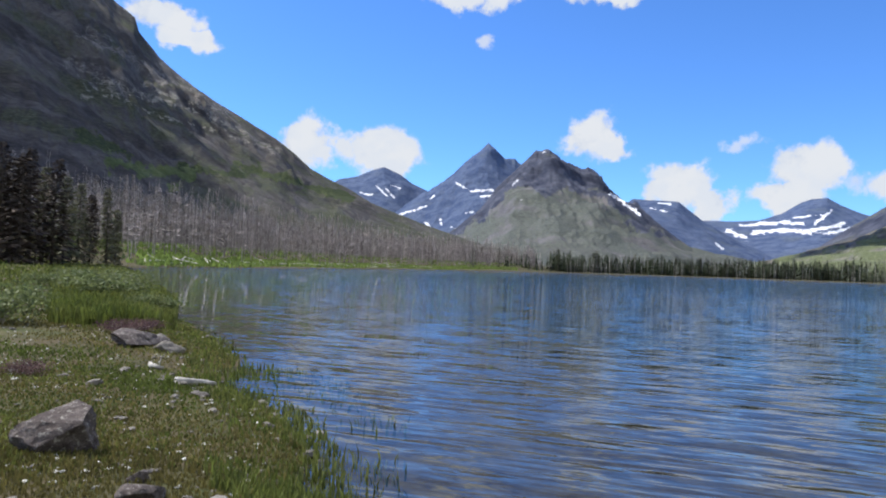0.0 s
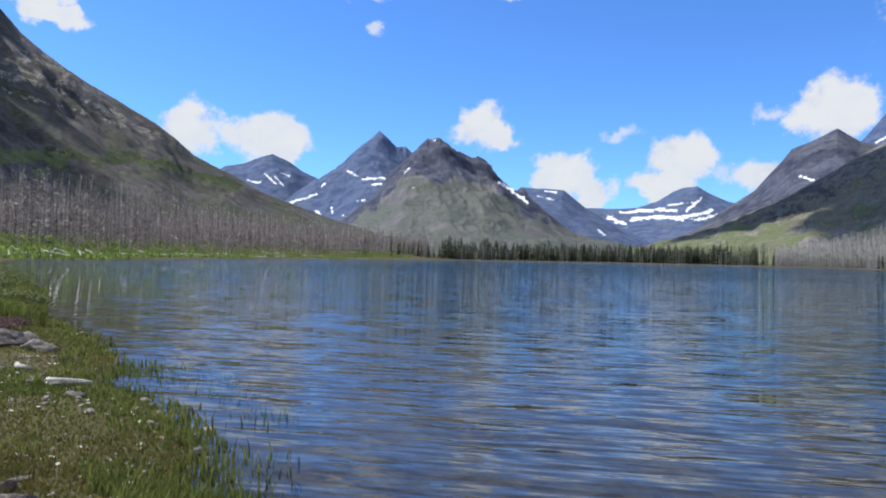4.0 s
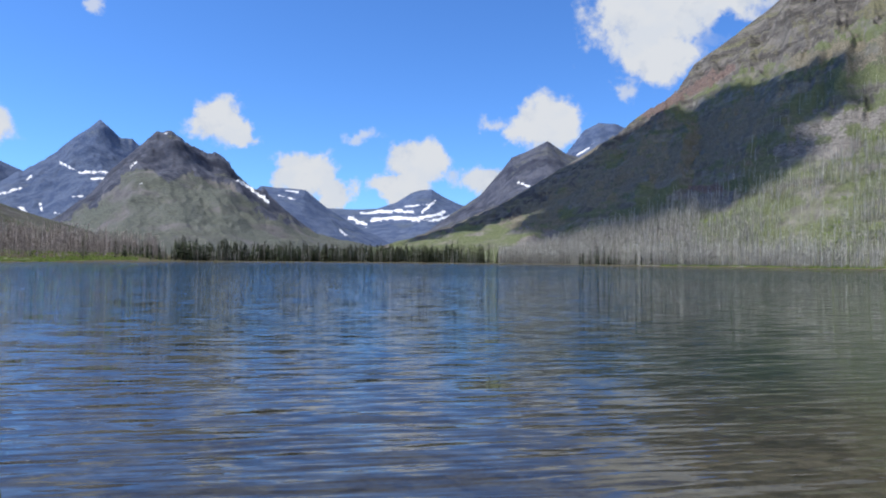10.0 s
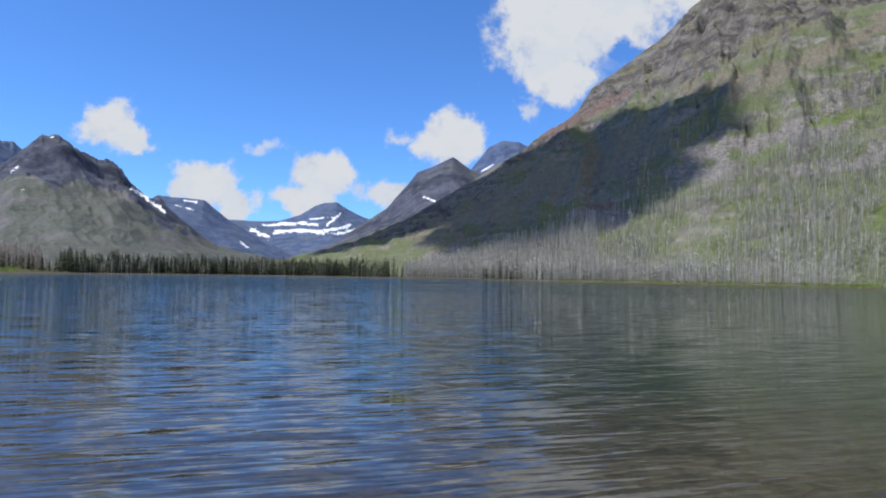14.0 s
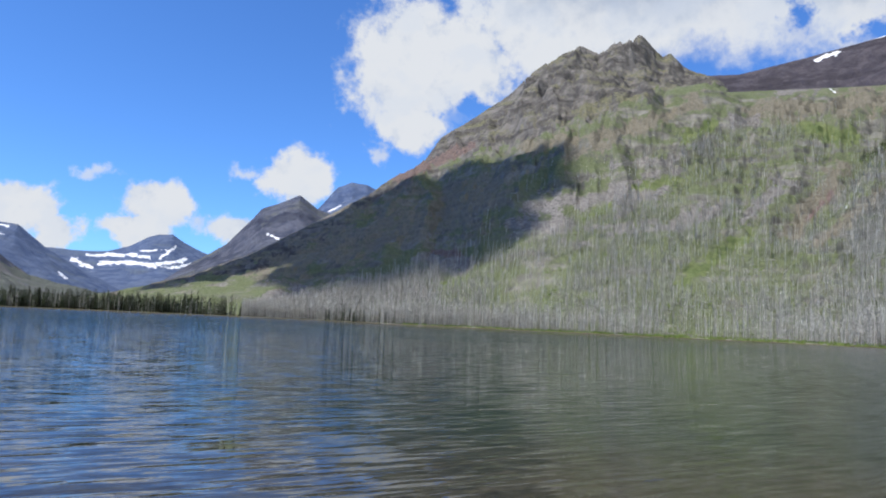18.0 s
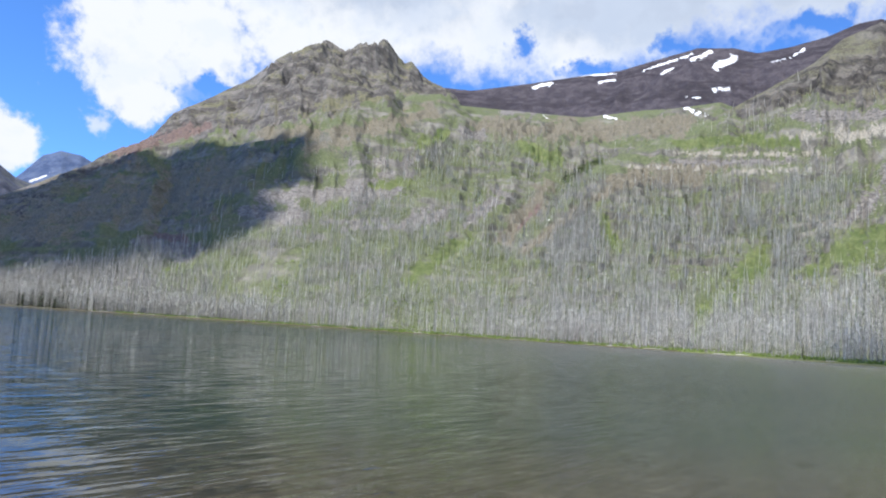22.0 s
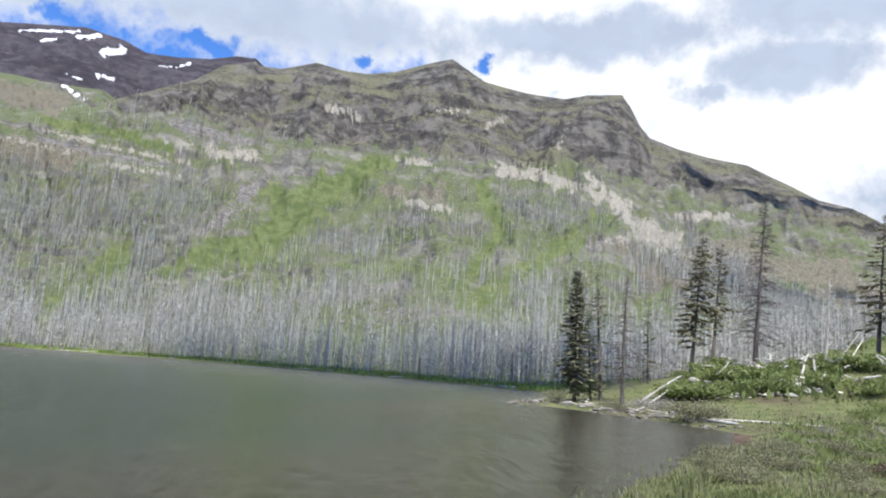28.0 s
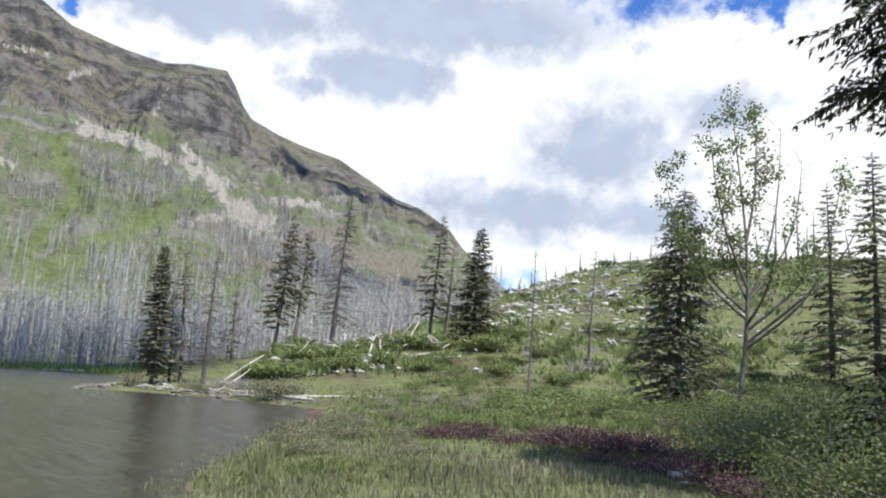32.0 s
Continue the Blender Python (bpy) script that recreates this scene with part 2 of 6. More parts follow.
MAT = {
    # the three distant materials carry the blue of aerial haze in their colour
    "hazed_rock": slope("hazed_rock", (0.062, 0.092, 0.175), (0.115, 0.15, 0.24), (0.095, 0.125, 0.165), (0.12, 0.145, 0.18), 240.0, 0.26, 0.0, 18.0),
    "hazed_peak_rock": slope("hazed_peak_rock", (0.05, 0.058, 0.09), (0.112, 0.12, 0.155), (0.10, 0.11, 0.10), (0.13, 0.135, 0.115), 200.0, 0.30, 0.05, 12.0),
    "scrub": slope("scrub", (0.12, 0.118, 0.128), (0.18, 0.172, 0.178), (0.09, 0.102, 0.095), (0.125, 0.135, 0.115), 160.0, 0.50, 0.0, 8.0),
    "left_slope": slope("left_slope", (0.072, 0.067, 0.068), (0.15, 0.14, 0.135), (0.058, 0.066, 0.044), (0.105, 0.112, 0.075), 80.0, 0.40, 0.10, 6.0),
    "crag_rock": slope("crag_rock", (0.082, 0.077, 0.074), (0.205, 0.192, 0.176), (0.14, 0.14, 0.088), (0.18, 0.173, 0.112), 80.0, 0.38, 0.16, 5.0),
    "cliff_rock": slope("cliff_rock", (0.055, 0.052, 0.051), (0.18, 0.168, 0.15), (0.125, 0.127, 0.082), (0.17, 0.163, 0.108), 70.0, 0.40, 0.15, 5.0),
    "grass_slope": slope("grass_slope", (0.13, 0.126, 0.112), (0.25, 0.24, 0.21), (0.092, 0.112, 0.055), (0.155, 0.175, 0.098), 46.0, 0.50, 0.16, 3.0),
    "rear_rock": slope("rear_rock", (0.05, 0.045, 0.055), (0.085, 0.075, 0.085), (0.09, 0.085, 0.08), (0.1, 0.095, 0.09), 130.0, 0.18, 0.06, 6.0),
    "snag": plain("snag", (0.33, 0.328, 0.308), (0.48, 0.48, 0.45), 0.4, 0.9, 8.0, 0.01, spread=0.4),
    "snag_mid": plain("snag_mid", (0.26, 0.256, 0.24), (0.40, 0.397, 0.372), 0.4, 0.9, 8.0, 0.01, spread=0.45),
    "snag_dark": plain("snag_dark", (0.23, 0.198, 0.192), (0.37, 0.335, 0.325), 0.4, 0.9, 8.0, 0.01, spread=0.45),
    "needles": plain("needles", (0.034, 0.046, 0.026), (0.055, 0.072, 0.038), 0.8, 0.8, 6.0, 0.01, spread=0.35),
    "ground": None,
}


def ground_material():
    m, N = material("shore_ground")
    at = N.add("ShaderNodeTexCoord").outputs["Object"]
    z = N.add("ShaderNodeSeparateXYZ", {0: at}).outputs[2]
    big, mid, small = N.noise(at, 0.12, 5.0, 0.6), N.noise(at, 1.1, 6.0, 0.65), N.noise(at, 14.0, 5.0, 0.7)
    turf = N.mix(N.ramp(mid, 0.35, 0.65), (0.10, 0.125, 0.05), (0.175, 0.185, 0.088))
    soil = N.mix(N.ramp(small, 0.3, 0.7), (0.07, 0.055, 0.036), (0.13, 0.108, 0.078))
    # the stony bank has more bare soil than the meadow
    bank = N.ramp(N.add("ShaderNodeSeparateXYZ", {0: at}).outputs[1], -4.0, 3.0, 0.0, 0.16)
    land = N.mix(N.ramp(N.math("ADD", N.math("ADD", big, bank), N.math("MULTIPLY", N.math("SUBTRACT", small, 0.5), 0.5)), 0.50, 0.68), turf, soil)
    land = N.mix(N.ramp(bank, 0.0, 0.16, 0.0, 0.55), land, N.mix(N.ramp(mid, 0.4, 0.6), (0.05, 0.058, 0.02), (0.095, 0.075, 0.04)))
    cells = N.add("ShaderNodeTexVoronoi", {"Vector": at, "Scale": 5.0, "Randomness": 1.0})
    pebble = N.mix(0.45, N.mix(N.ramp(mid, 0.3, 0.7), (0.075, 0.052, 0.038), (0.14, 0.105, 0.08)), N.add("ShaderNodeRGBToBW", {0: cells.outputs["Color"]}).outputs[0], "SOFT_LIGHT")
    # the bed is coloured darker with depth, standing in for light absorbed by water
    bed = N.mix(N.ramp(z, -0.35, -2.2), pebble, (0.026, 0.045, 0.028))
    shore = N.mix(N.ramp(small, 0.3, 0.7), (0.12, 0.095, 0.075), (0.20, 0.165, 0.13))
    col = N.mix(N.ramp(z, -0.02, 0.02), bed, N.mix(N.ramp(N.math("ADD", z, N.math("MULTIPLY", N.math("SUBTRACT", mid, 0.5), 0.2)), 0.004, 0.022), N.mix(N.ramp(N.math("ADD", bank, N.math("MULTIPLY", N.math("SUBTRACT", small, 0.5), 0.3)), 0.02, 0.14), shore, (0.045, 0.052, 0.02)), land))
    col = N.mix(1.0, col, N.add("ShaderNodeCombineColor", {k: N.ramp(small, 0.2, 0.8, 0.65, 1.35) for k in range(3)}).outputs[0], "MULTIPLY")
    finish(N, col, 0.95, N.math("ADD", mid, N.math("MULTIPLY", small, 0.4)), 0.6, 0.05, 0.1)
    return m


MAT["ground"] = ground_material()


def water_material():
    m, N = material("lake_water")
    at = N.add("ShaderNodeTexCoord").outputs["Object"]
    # wind ripples run across the lake in three lengths; the water is calmer in the lee of the long slope
    wind = 20.0
    turn = N.add("ShaderNodeVectorRotate", {"Vector": at, "Angle": radians(wind)}, turning="Z_AXIS").outputs[0]
    spot = N.add("ShaderNodeSeparateXYZ", {0: at})
    lee = N.ramp(N.math("ARCTAN2", spot.outputs[0], spot.outputs[1]), radians(58.0), radians(95.0), 1.0, 0.5)
    # out on the open lake the wind raises steeper ripples
    open_lake = N.ramp(N.vec("LENGTH", at).outputs["Value"], 12.0, 130.0, 1.0, 3.6)
    gust = N.math("MULTIPLY", N.math("MULTIPLY", N.ramp(N.noise(at, 0.03, 3.0), 0.3, 0.7, 0.75, 1.2), lee), open_lake)

    def ripple(stretch, scale, amp):
        n = N.noise(N.vec("MULTIPLY", turn, stretch).outputs[0], scale, 1.0, 0.4, 0.1)
        return N.math("MULTIPLY", N.math("SUBTRACT", n, 0.5), amp)

    along = N.math("ADD", N.math("ADD", ripple((0.55, 4.4, 1), 3.6, 0.32), ripple((0.26, 2.6, 1), 2.5, 0.56)), N.math("ADD", ripple((0.12, 1.1, 1), 1.9, 0.18), ripple((0.08, 0.5, 1), 0.9, 0.04)))
    across = N.math("ADD", ripple((1.4, 2.4, 1), 2.8, 0.06), ripple((0.6, 1.3, 1), 1.6, 0.05))
    tilt = N.add("ShaderNodeCombineXYZ", {0: N.math("MULTIPLY", across, gust), 1: N.math("MULTIPLY", along, gust), 2: 1.0}).outputs[0]
    back = N.add("ShaderNodeVectorRotate", {"Vector": tilt, "Angle": radians(-wind)}, turning="Z_AXIS").outputs[0]
    # in the lee the normals are tilted to the viewpoint, which dims the reflection
    eyeward = N.vec("NORMALIZE", N.vec("MULTIPLY", at, (-1, -1, 0)).outputs[0]).outputs[0]
    steep = N.add("ShaderNodeVectorMath", {0: eyeward, 3: N.math("MULTIPLY", N.ramp(lee, 0.5, 1.0, 0.075, 0.0), N.ramp(N.vec("LENGTH", at).outputs["Value"], 6.0, 32.0, 0.1, 1.0))}, operation="SCALE").outputs[0]
    facing = N.vec("NORMALIZE", N.vec("ADD", back, steep).outputs[0]).outputs[0]
    clear = N.add("ShaderNodeBsdfTransparent", {0: (0.46, 0.58, 0.56, 1)}).outputs[0]
    gloss = N.add("ShaderNodeBsdfGlossy", {"Color": (0.95, 0.97, 1, 1), "Roughness": N.ramp(lee, 0.5, 1.0, 0.17, 0.01), "Normal": facing}).outputs[0]
    fres = N.add("ShaderNodeFresnel", {"IOR": 1.33, "Normal": facing}).outputs[0]
    N.add("ShaderNodeOutputMaterial", {0: N.add("ShaderNodeMixShader", {0: fres, 1: clear, 2: gloss}).outputs[0]})
    return m


MAT["water"] = water_material()

# ---- land forms ----


def lattice(ix, iy, seed):
    n = (ix * 374761393 + iy * 668265263 + seed * 1442695041) & 0x7FFFFFFF
    n = ((n ^ (n >> 13)) * 1274126177) & 0x7FFFFFFF
    return ((n ^ (n >> 16)) & 0xFFFF) / 65535.0


def value(x, y, seed):
    """Smooth random values 0..1 on the plane."""
    ix, iy = np.floor(x).astype(np.int64), np.floor(y).astype(np.int64)
    fx, fy = x - ix, y - iy
    fx, fy = fx * fx * (3 - 2 * fx), fy * fy * (3 - 2 * fy)
    a, b = lattice(ix, iy, seed), lattice(ix + 1, iy, seed)
    c, d = lattice(ix, iy + 1, seed), lattice(ix + 1, iy + 1, seed)
    return (a + (b - a) * fx) * (1 - fy) + (c + (d - c) * fx) * fy


def fractal(x, y, seed, octaves=5, ridged=False):
    total, amp, norm = 0.0, 1.0, 0.0
    for k in range(octaves):
        v = value(x * 2 ** k + 17.3 * k, y * 2 ** k + 5.1 * k, seed + k)
        total = total + amp * (1 - abs(2 * v - 1) if ridged else v)
        norm += amp
        amp *= 0.52
    return total / norm - 0.5


def smooth(x, a, b):
    t = np.clip((x - a) / (b - a), 0, 1)
    return t * t * (3 - 2 * t)


def table(rows):
    xs, ys = np.array(rows, float).T
    return lambda a: np.interp(a, xs, ys)


# the lake's outline: azimuth and distance from the camera
SHORE = [(-7.6, 5.3), (-9.6, 6.6), (-12.3, 8.1), (-14.6, 10.3), (-17.2, 14.1), (-20.6, 22.3), (-21.7, 36), (-23.0, 65), (-24.2, 104), (-22, 130), (-17, 143),
         (-8, 215), (0, 320), (10, 500), (20, 610), (30, 610), (38, 530), (45, 420), (58, 335), (68, 300), (80, 268), (92, 240), (106, 198),
         (115, 160), (121.7, 138), (126, 122), (128.8, 116), (130.5, 95), (129, 72), (126.5, 55), (126.6, 52.5), (130.4, 51.5), (132.8, 49.2), (136, 44.7),
         (140.2, 40.2), (144.6, 36.7), (143.8, 28), (141.2, 22.9), (138, 16.3), (134.8, 10.6), (120, 7.0), (95, 4.6), (60, 3.4), (20, 3.6)]
LAKE = np.array([[r * math.sin(radians(a)), r * math.cos(radians(a))] for a, r in SHORE])


def shore_distance(x, y):
    """Metres from the lake's edge, negative on the water."""
    best, inside = np.full(x.shape, 1e18), np.zeros(x.shape, bool)
    for (ax, ay), (bx, by) in zip(LAKE, np.roll(LAKE, -1, 0)):
        dx, dy = bx - ax, by - ay
        t = np.clip(((x - ax) * dx + (y - ay) * dy) / (dx * dx + dy * dy), 0, 1)
        best = np.minimum(best, (x - ax - t * dx) ** 2 + (y - ay - t * dy) ** 2)
        if ay != by:
            inside ^= ((ay > y) != (by > y)) & (x < (bx - ax) * (y - ay) / (by - ay) + ax)
    return np.sqrt(best) * np.where(inside, -1, 1) + 1.1 * fractal(x * 0.4, y * 0.4, 51, 3)


KNOLL = table([(128, 0), (138, 1.0), (147, 2.6), (153, 4.2), (158, 6.3), (165, 8.1), (170, 9.2), (180, 9.0), (190, 8.3), (220, 6), (250, 0)])


def ground_height(x, y):
    r, az = np.hypot(x, y), np.degrees(np.arctan2(x, y))
    az = np.where(az < -110, az + 360, az)
    d = shore_distance(x, y)
    wob = fractal(x * 0.35, y * 0.35, 5, 3) * 0.6 * np.clip(np.abs(d) / 6, 0.15, 1)
    land = 0.30 * (1 - np.exp(-np.maximum(d, 0) / 0.9)) + 0.022 * np.clip(d, 0, 120) + wob * 0.35 * np.clip(d / 1.5, 0, 1)
    side, out = np.cos(radians(148)), np.sin(radians(148))
    u, v = x * out + y * side - 66, x * side - y * out
    bench = 2.7 * np.exp(-(np.where(u < 0, u / 11, u / 22)) ** 2 - (v / 20) ** 4)
    knoll = np.tan(np.radians(KNOLL(az))) * 150 * smooth(r, 40, 150) ** 1.25 * (1 - 0.5 * smooth(r, 160, 420))
    land = land + (bench + knoll + fractal(x * 0.06, y * 0.06, 9, 4) * 5 * smooth(r, 35, 110) * (az > 135)) * smooth(d, 0.5, 16)
    # the far left bank climbs gently to the burnt forest
    land = land + 3.4 * smooth(d, 2, 34) * (az > -40) * smooth(12 - az, 0, 8) * smooth(r, 90, 125)
    bed = -(0.09 * np.maximum(-d, 0)) ** 0.9 + wob * 0.12
    bed = np.maximum(bed, -6.0)
    return np.where(d > 0, np.maximum(land, 0.01), np.minimum(bed, -0.005))


def mesh_from(name, verts, faces, mat, smooth_faces=True):
    me = bpy.data.meshes.new(name)
    verts, faces = np.asarray(verts, np.float32), np.asarray(faces, np.int32)
    k = faces.shape[1]
    me.vertices.add(len(verts))
    me.vertices.foreach_set("co", verts.ravel())
    me.loops.add(faces.size)
    me.loops.foreach_set("vertex_index", faces.ravel())
    me.polygons.add(len(faces))
    me.polygons.foreach_set("loop_start", np.arange(0, faces.size, k, dtype=np.int32))
    me.polygons.foreach_set("use_smooth", np.full(len(faces), smooth_faces))
    me.update(calc_edges=True)
    me.validate()
    if mat:
        me.materials.append(mat)
    return me


def grid_faces(n, m, wrap=False):
    i, j = np.meshgrid(np.arange(n if wrap else n - 1), np.arange(m - 1), indexing="ij")
    i2 = (i + 1) % n
    return np.stack([i * m + j, i2 * m + j, i2 * m + j + 1, i * m + j + 1], -1).reshape(-1, 4)


def polar(az, r):
    a = np.radians(az)
    return r * np.sin(a), r * np.cos(a)


AZ, RR = np.meshgrid(np.arange(0, 360, 0.5), np.r_[0, np.geomspace(0.4, 60, 150), np.geomspace(62, 700, 90), np.geomspace(760, 5200, 14)], indexing="ij")
gx, gy = polar(AZ, RR)
gz = ground_height(gx, gy)
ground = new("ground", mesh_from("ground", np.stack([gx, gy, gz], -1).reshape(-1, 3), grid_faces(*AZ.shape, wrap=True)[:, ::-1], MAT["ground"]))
tagged(ground, "grassy lake shore with stony soil and brown lake bed", "ground", kind="structure")

rim = [(a, 5.0 + max(r for s, r in SHORE if abs(s - a) < 14)) for a in range(-25, 147, 4)]
wv = [(0, 0, 0)] + [(*polar(a, r), 0.0) for a, r in rim]
lake = new("water", mesh_from("water", wv, [(0, k + 1, k) for k in range(1, len(rim))], MAT["water"]))
lake.visible_shadow = False
tagged(lake, "rippled blue-green mountain lake reflecting sky and slopes", "lake", kind="structure")


def off_line(a, e, pts):
    """Degrees from a line of bearings and elevations."""
    best = np.full(a.shape, 1e9)
    for (a0, e0), (a1, e1) in zip(pts[:-1], pts[1:]):
        dx, dy = a1 - a0, e1 - e0
        t = np.clip(((a - a0) * dx + (e - e0) * dy) / (dx * dx + dy * dy + 1e-9), 0, 1)
        best = np.minimum(best, np.hypot(a - a0 - t * dx, e - e0 - t * dy))
    return best


class Mountain:
    """A massif: ridge elevations, base and ridge distances by azimuth; the side rises between them as s ** bend."""

    def __init__(self, name, label, mat, ridge, base, top, bend=1.2, rough=0.05, step=0.12, rows=120, terrace=0.0, seed=1, jag=0.012, gully=1.0, cap=None, cap_mat=None):
        self.ridge, self.base, self.top = table(ridge), table(base), table(top)
        self.bend, self.rough, self.terrace, self.seed, self.jag, self.gully = bend, rough, terrace, seed, jag, gully
        a0, a1 = ridge[0][0], ridge[-1][0]
        span = np.arange(a0 - 8, a1 + 8, 0.1)
        soft = np.convolve(np.pad(self.ridge(span), 30, mode="edge"), np.hanning(61) / np.hanning(61).sum(), "valid")
        self.broad = lambda a: np.interp(a, span, soft)
        # lift or lower each bearing so that the skyline follows the ridge with a little broken rock on it
        line = np.arange(a0, a1 + step / 2, step)
        want = np.tan(np.radians(self.ridge(line) + 6 * jag * fractal(line * 1.6, line * 0, seed + 80, 4)))
        self.lift = self.flank = lambda a: np.ones_like(a)
        for _ in range(3):
            A, S = np.meshgrid(line, np.linspace(0.3, 1, 110), indexing="ij")
            R = self.base(A) + (self.top(A) - self.base(A)) * S
            have = ((self.height(A, R) - EYE[2]) / R).max(1)
            scale = self.lift(line) * np.clip(want / have, 0.6, 1.6)
            self.lift = lambda a, scale=scale: np.interp(a, line, scale)
        wide = 2 * int(1.2 / step) + 1
        even = np.convolve(np.pad(scale, wide // 2, mode="edge"), np.hanning(wide + 2)[1:-1] / np.hanning(wide + 2).sum(), "valid")
        self.flank = lambda a: np.interp(a, line, even)
        s = np.r_[np.linspace(0, 1, rows), np.linspace(1.02, 2.0, 24)]
        A, S = np.meshgrid(np.arange(a0, a1 + step / 2, step), s, indexing="ij")
        R = self.base(A) + (self.top(A) - self.base(A)) * S
        x, y = polar(A, R)
        v = np.stack([x, y, self.height(A, R)], -1).reshape(-1, 3)
        self.ob = new(name, mesh_from(name, v, grid_faces(*A.shape)[:, ::-1], mat))
        tagged(self.ob, label, "mountain", kind="structure")
        el = np.degrees(np.arctan2(v[:, 2] - EYE[2], np.hypot(v[:, 0], v[:, 1]))).reshape(A.shape)
        self.A, self.E, self.layers = A, np.where(S > 1, -90.0, el), {}
        if cap:
            # bare rock above this elevation
            over = el > table(cap)(A) + 2.6 * fractal(A * 0.9, el * 1.1, seed + 70, 5)
            self.ob.data.materials.append(cap_mat)
            self.ob.data.polygons.foreach_set("material_index", over[:-1, :-1].ravel().astype(np.int32))

    def height(self, az, r):
        rb, rt = self.base(az), self.top(az)
        s = (r - rb) / (rt - rb)
        x, y = polar(az, r)
        up = np.clip(s, 0, 1)
        wander = az + 2.2 * fractal(np.radians(az) * 22 + 3, s * 3.0, self.seed + 60, 3) * smooth(1 - up, 0.03, 0.4)
        below = smooth(1 - up, 0.04, 0.45)
        crest = self.ridge(wander) * (1 - below) + self.broad(wander) * below
        peak = np.tan(np.radians(crest)) * rt + EYE[2]
        z = peak * up ** self.bend
        k = 9.0 / np.mean(rt)
        lump = fractal(x * k, y * k, self.seed, 6, True)
        side = np.radians(az) * rt
        furrow = fractal(side * k * 1.6 + lump * 1.2, s * 3.2 + lump, self.seed + 20, 4, True) * self.gully
        free = up * np.clip((1 - s) * 6, 0, 1) * 2.0
        z = z + np.abs(peak) * self.rough * (lump * 1.3 + furrow) * np.where(s < 1, free, 0)
        if self.terrace:
            t = self.terrace
            z = z + smooth(1 - s, 0.02, 0.12) * t * 0.2 * np.sin(z / t * 6.28 + lump * 9) * np.clip(up * 3 - 0.25, 0, 1)
        z = z + peak * self.jag * fractal(side * k * 8, s * 3, self.seed + 40, 4, True) * smooth(s, 0.85, 1.0)
        z = z * (1 + (self.flank(az) - 1) * smooth(up, 0.3, 0.8) + (self.lift(az) - self.flank(az)) * smooth(up, 0.8, 0.97))
        z = z - np.where(s > 1, np.maximum(s - 1, 0) ** 1.2 * peak * 1.15, 0)
        return z - np.where(s <= 0.001, 4.0, 0)

    def sight(self, az, el):
        """Distances at which the mountainside is seen at these elevations."""
        s = np.linspace(0, 1, 160)
        out = np.zeros_like(el)
        for i in range(az.shape[0]):
            r = self.base(az[i, 0]) + (self.top(az[i, 0]) - self.base(az[i, 0])) * s
            e = np.degrees(np.arctan2(self.height(np.full_like(r, az[i, 0]), r) - EYE[2], r))
            out[i] = np.interp(el[i], np.maximum.accumulate(e), r)
        return out

    def paint(self, layer, pts, w, seed, ragged, full):
        """Snow, turf, scree or bare rock along a line of bearings and elevations, w degrees to each side, with a ragged outline."""
        A, E = self.A, self.E
        a, e = np.array(pts).T
        near = (A > a.min() - 2.2 * w) & (A < a.max() + 2.2 * w) & (E > e.min() - 2.2 * w) & (E < e.max() + 2.2 * w)
        if not near.any():
            return
        a, e = A[near], E[near]
        k = 0.9 / max(w, 0.25)
        swell = np.clip(0.75 + 2.2 * fractal(a * k, e * k * 2, seed + 31, 3), 0.25, 1.7)
        d = off_line(a, e, pts) / (w * swell) + ragged * (0.9 * fractal(a * 1.1, e * 2.2, seed, 5) + 0.9 * fractal(a * 4, e * 8, seed + 9, 3))
        mask = self.layers.setdefault(layer, np.zeros(A.shape, np.float32))
        mask[near] = np.maximum(mask[near], np.clip((1.45 - d) * 0.85, 0, full))

    def lay(self):
        for layer, mask in self.layers.items():
            self.ob.data.attributes.new(layer, "FLOAT", "POINT").data.foreach_set("value", mask.ravel())


peak_a = Mountain("mountain_1", "distant peak tinted haze blue-grey, with snow gullies", MAT["hazed_rock"],
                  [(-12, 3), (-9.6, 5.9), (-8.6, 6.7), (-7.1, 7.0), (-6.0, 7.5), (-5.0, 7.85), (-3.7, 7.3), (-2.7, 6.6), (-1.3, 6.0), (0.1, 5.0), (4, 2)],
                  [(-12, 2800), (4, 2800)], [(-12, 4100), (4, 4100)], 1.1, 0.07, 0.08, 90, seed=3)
peak_b = Mountain("mountain_2", "steep dark rock peak tinted haze blue above a snow bowl", MAT["hazed_rock"],
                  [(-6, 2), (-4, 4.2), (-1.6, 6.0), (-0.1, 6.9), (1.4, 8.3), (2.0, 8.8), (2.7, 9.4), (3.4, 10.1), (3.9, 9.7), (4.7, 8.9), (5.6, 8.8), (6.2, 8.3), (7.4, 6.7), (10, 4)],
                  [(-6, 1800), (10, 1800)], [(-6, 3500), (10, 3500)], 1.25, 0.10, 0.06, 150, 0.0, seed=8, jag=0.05)
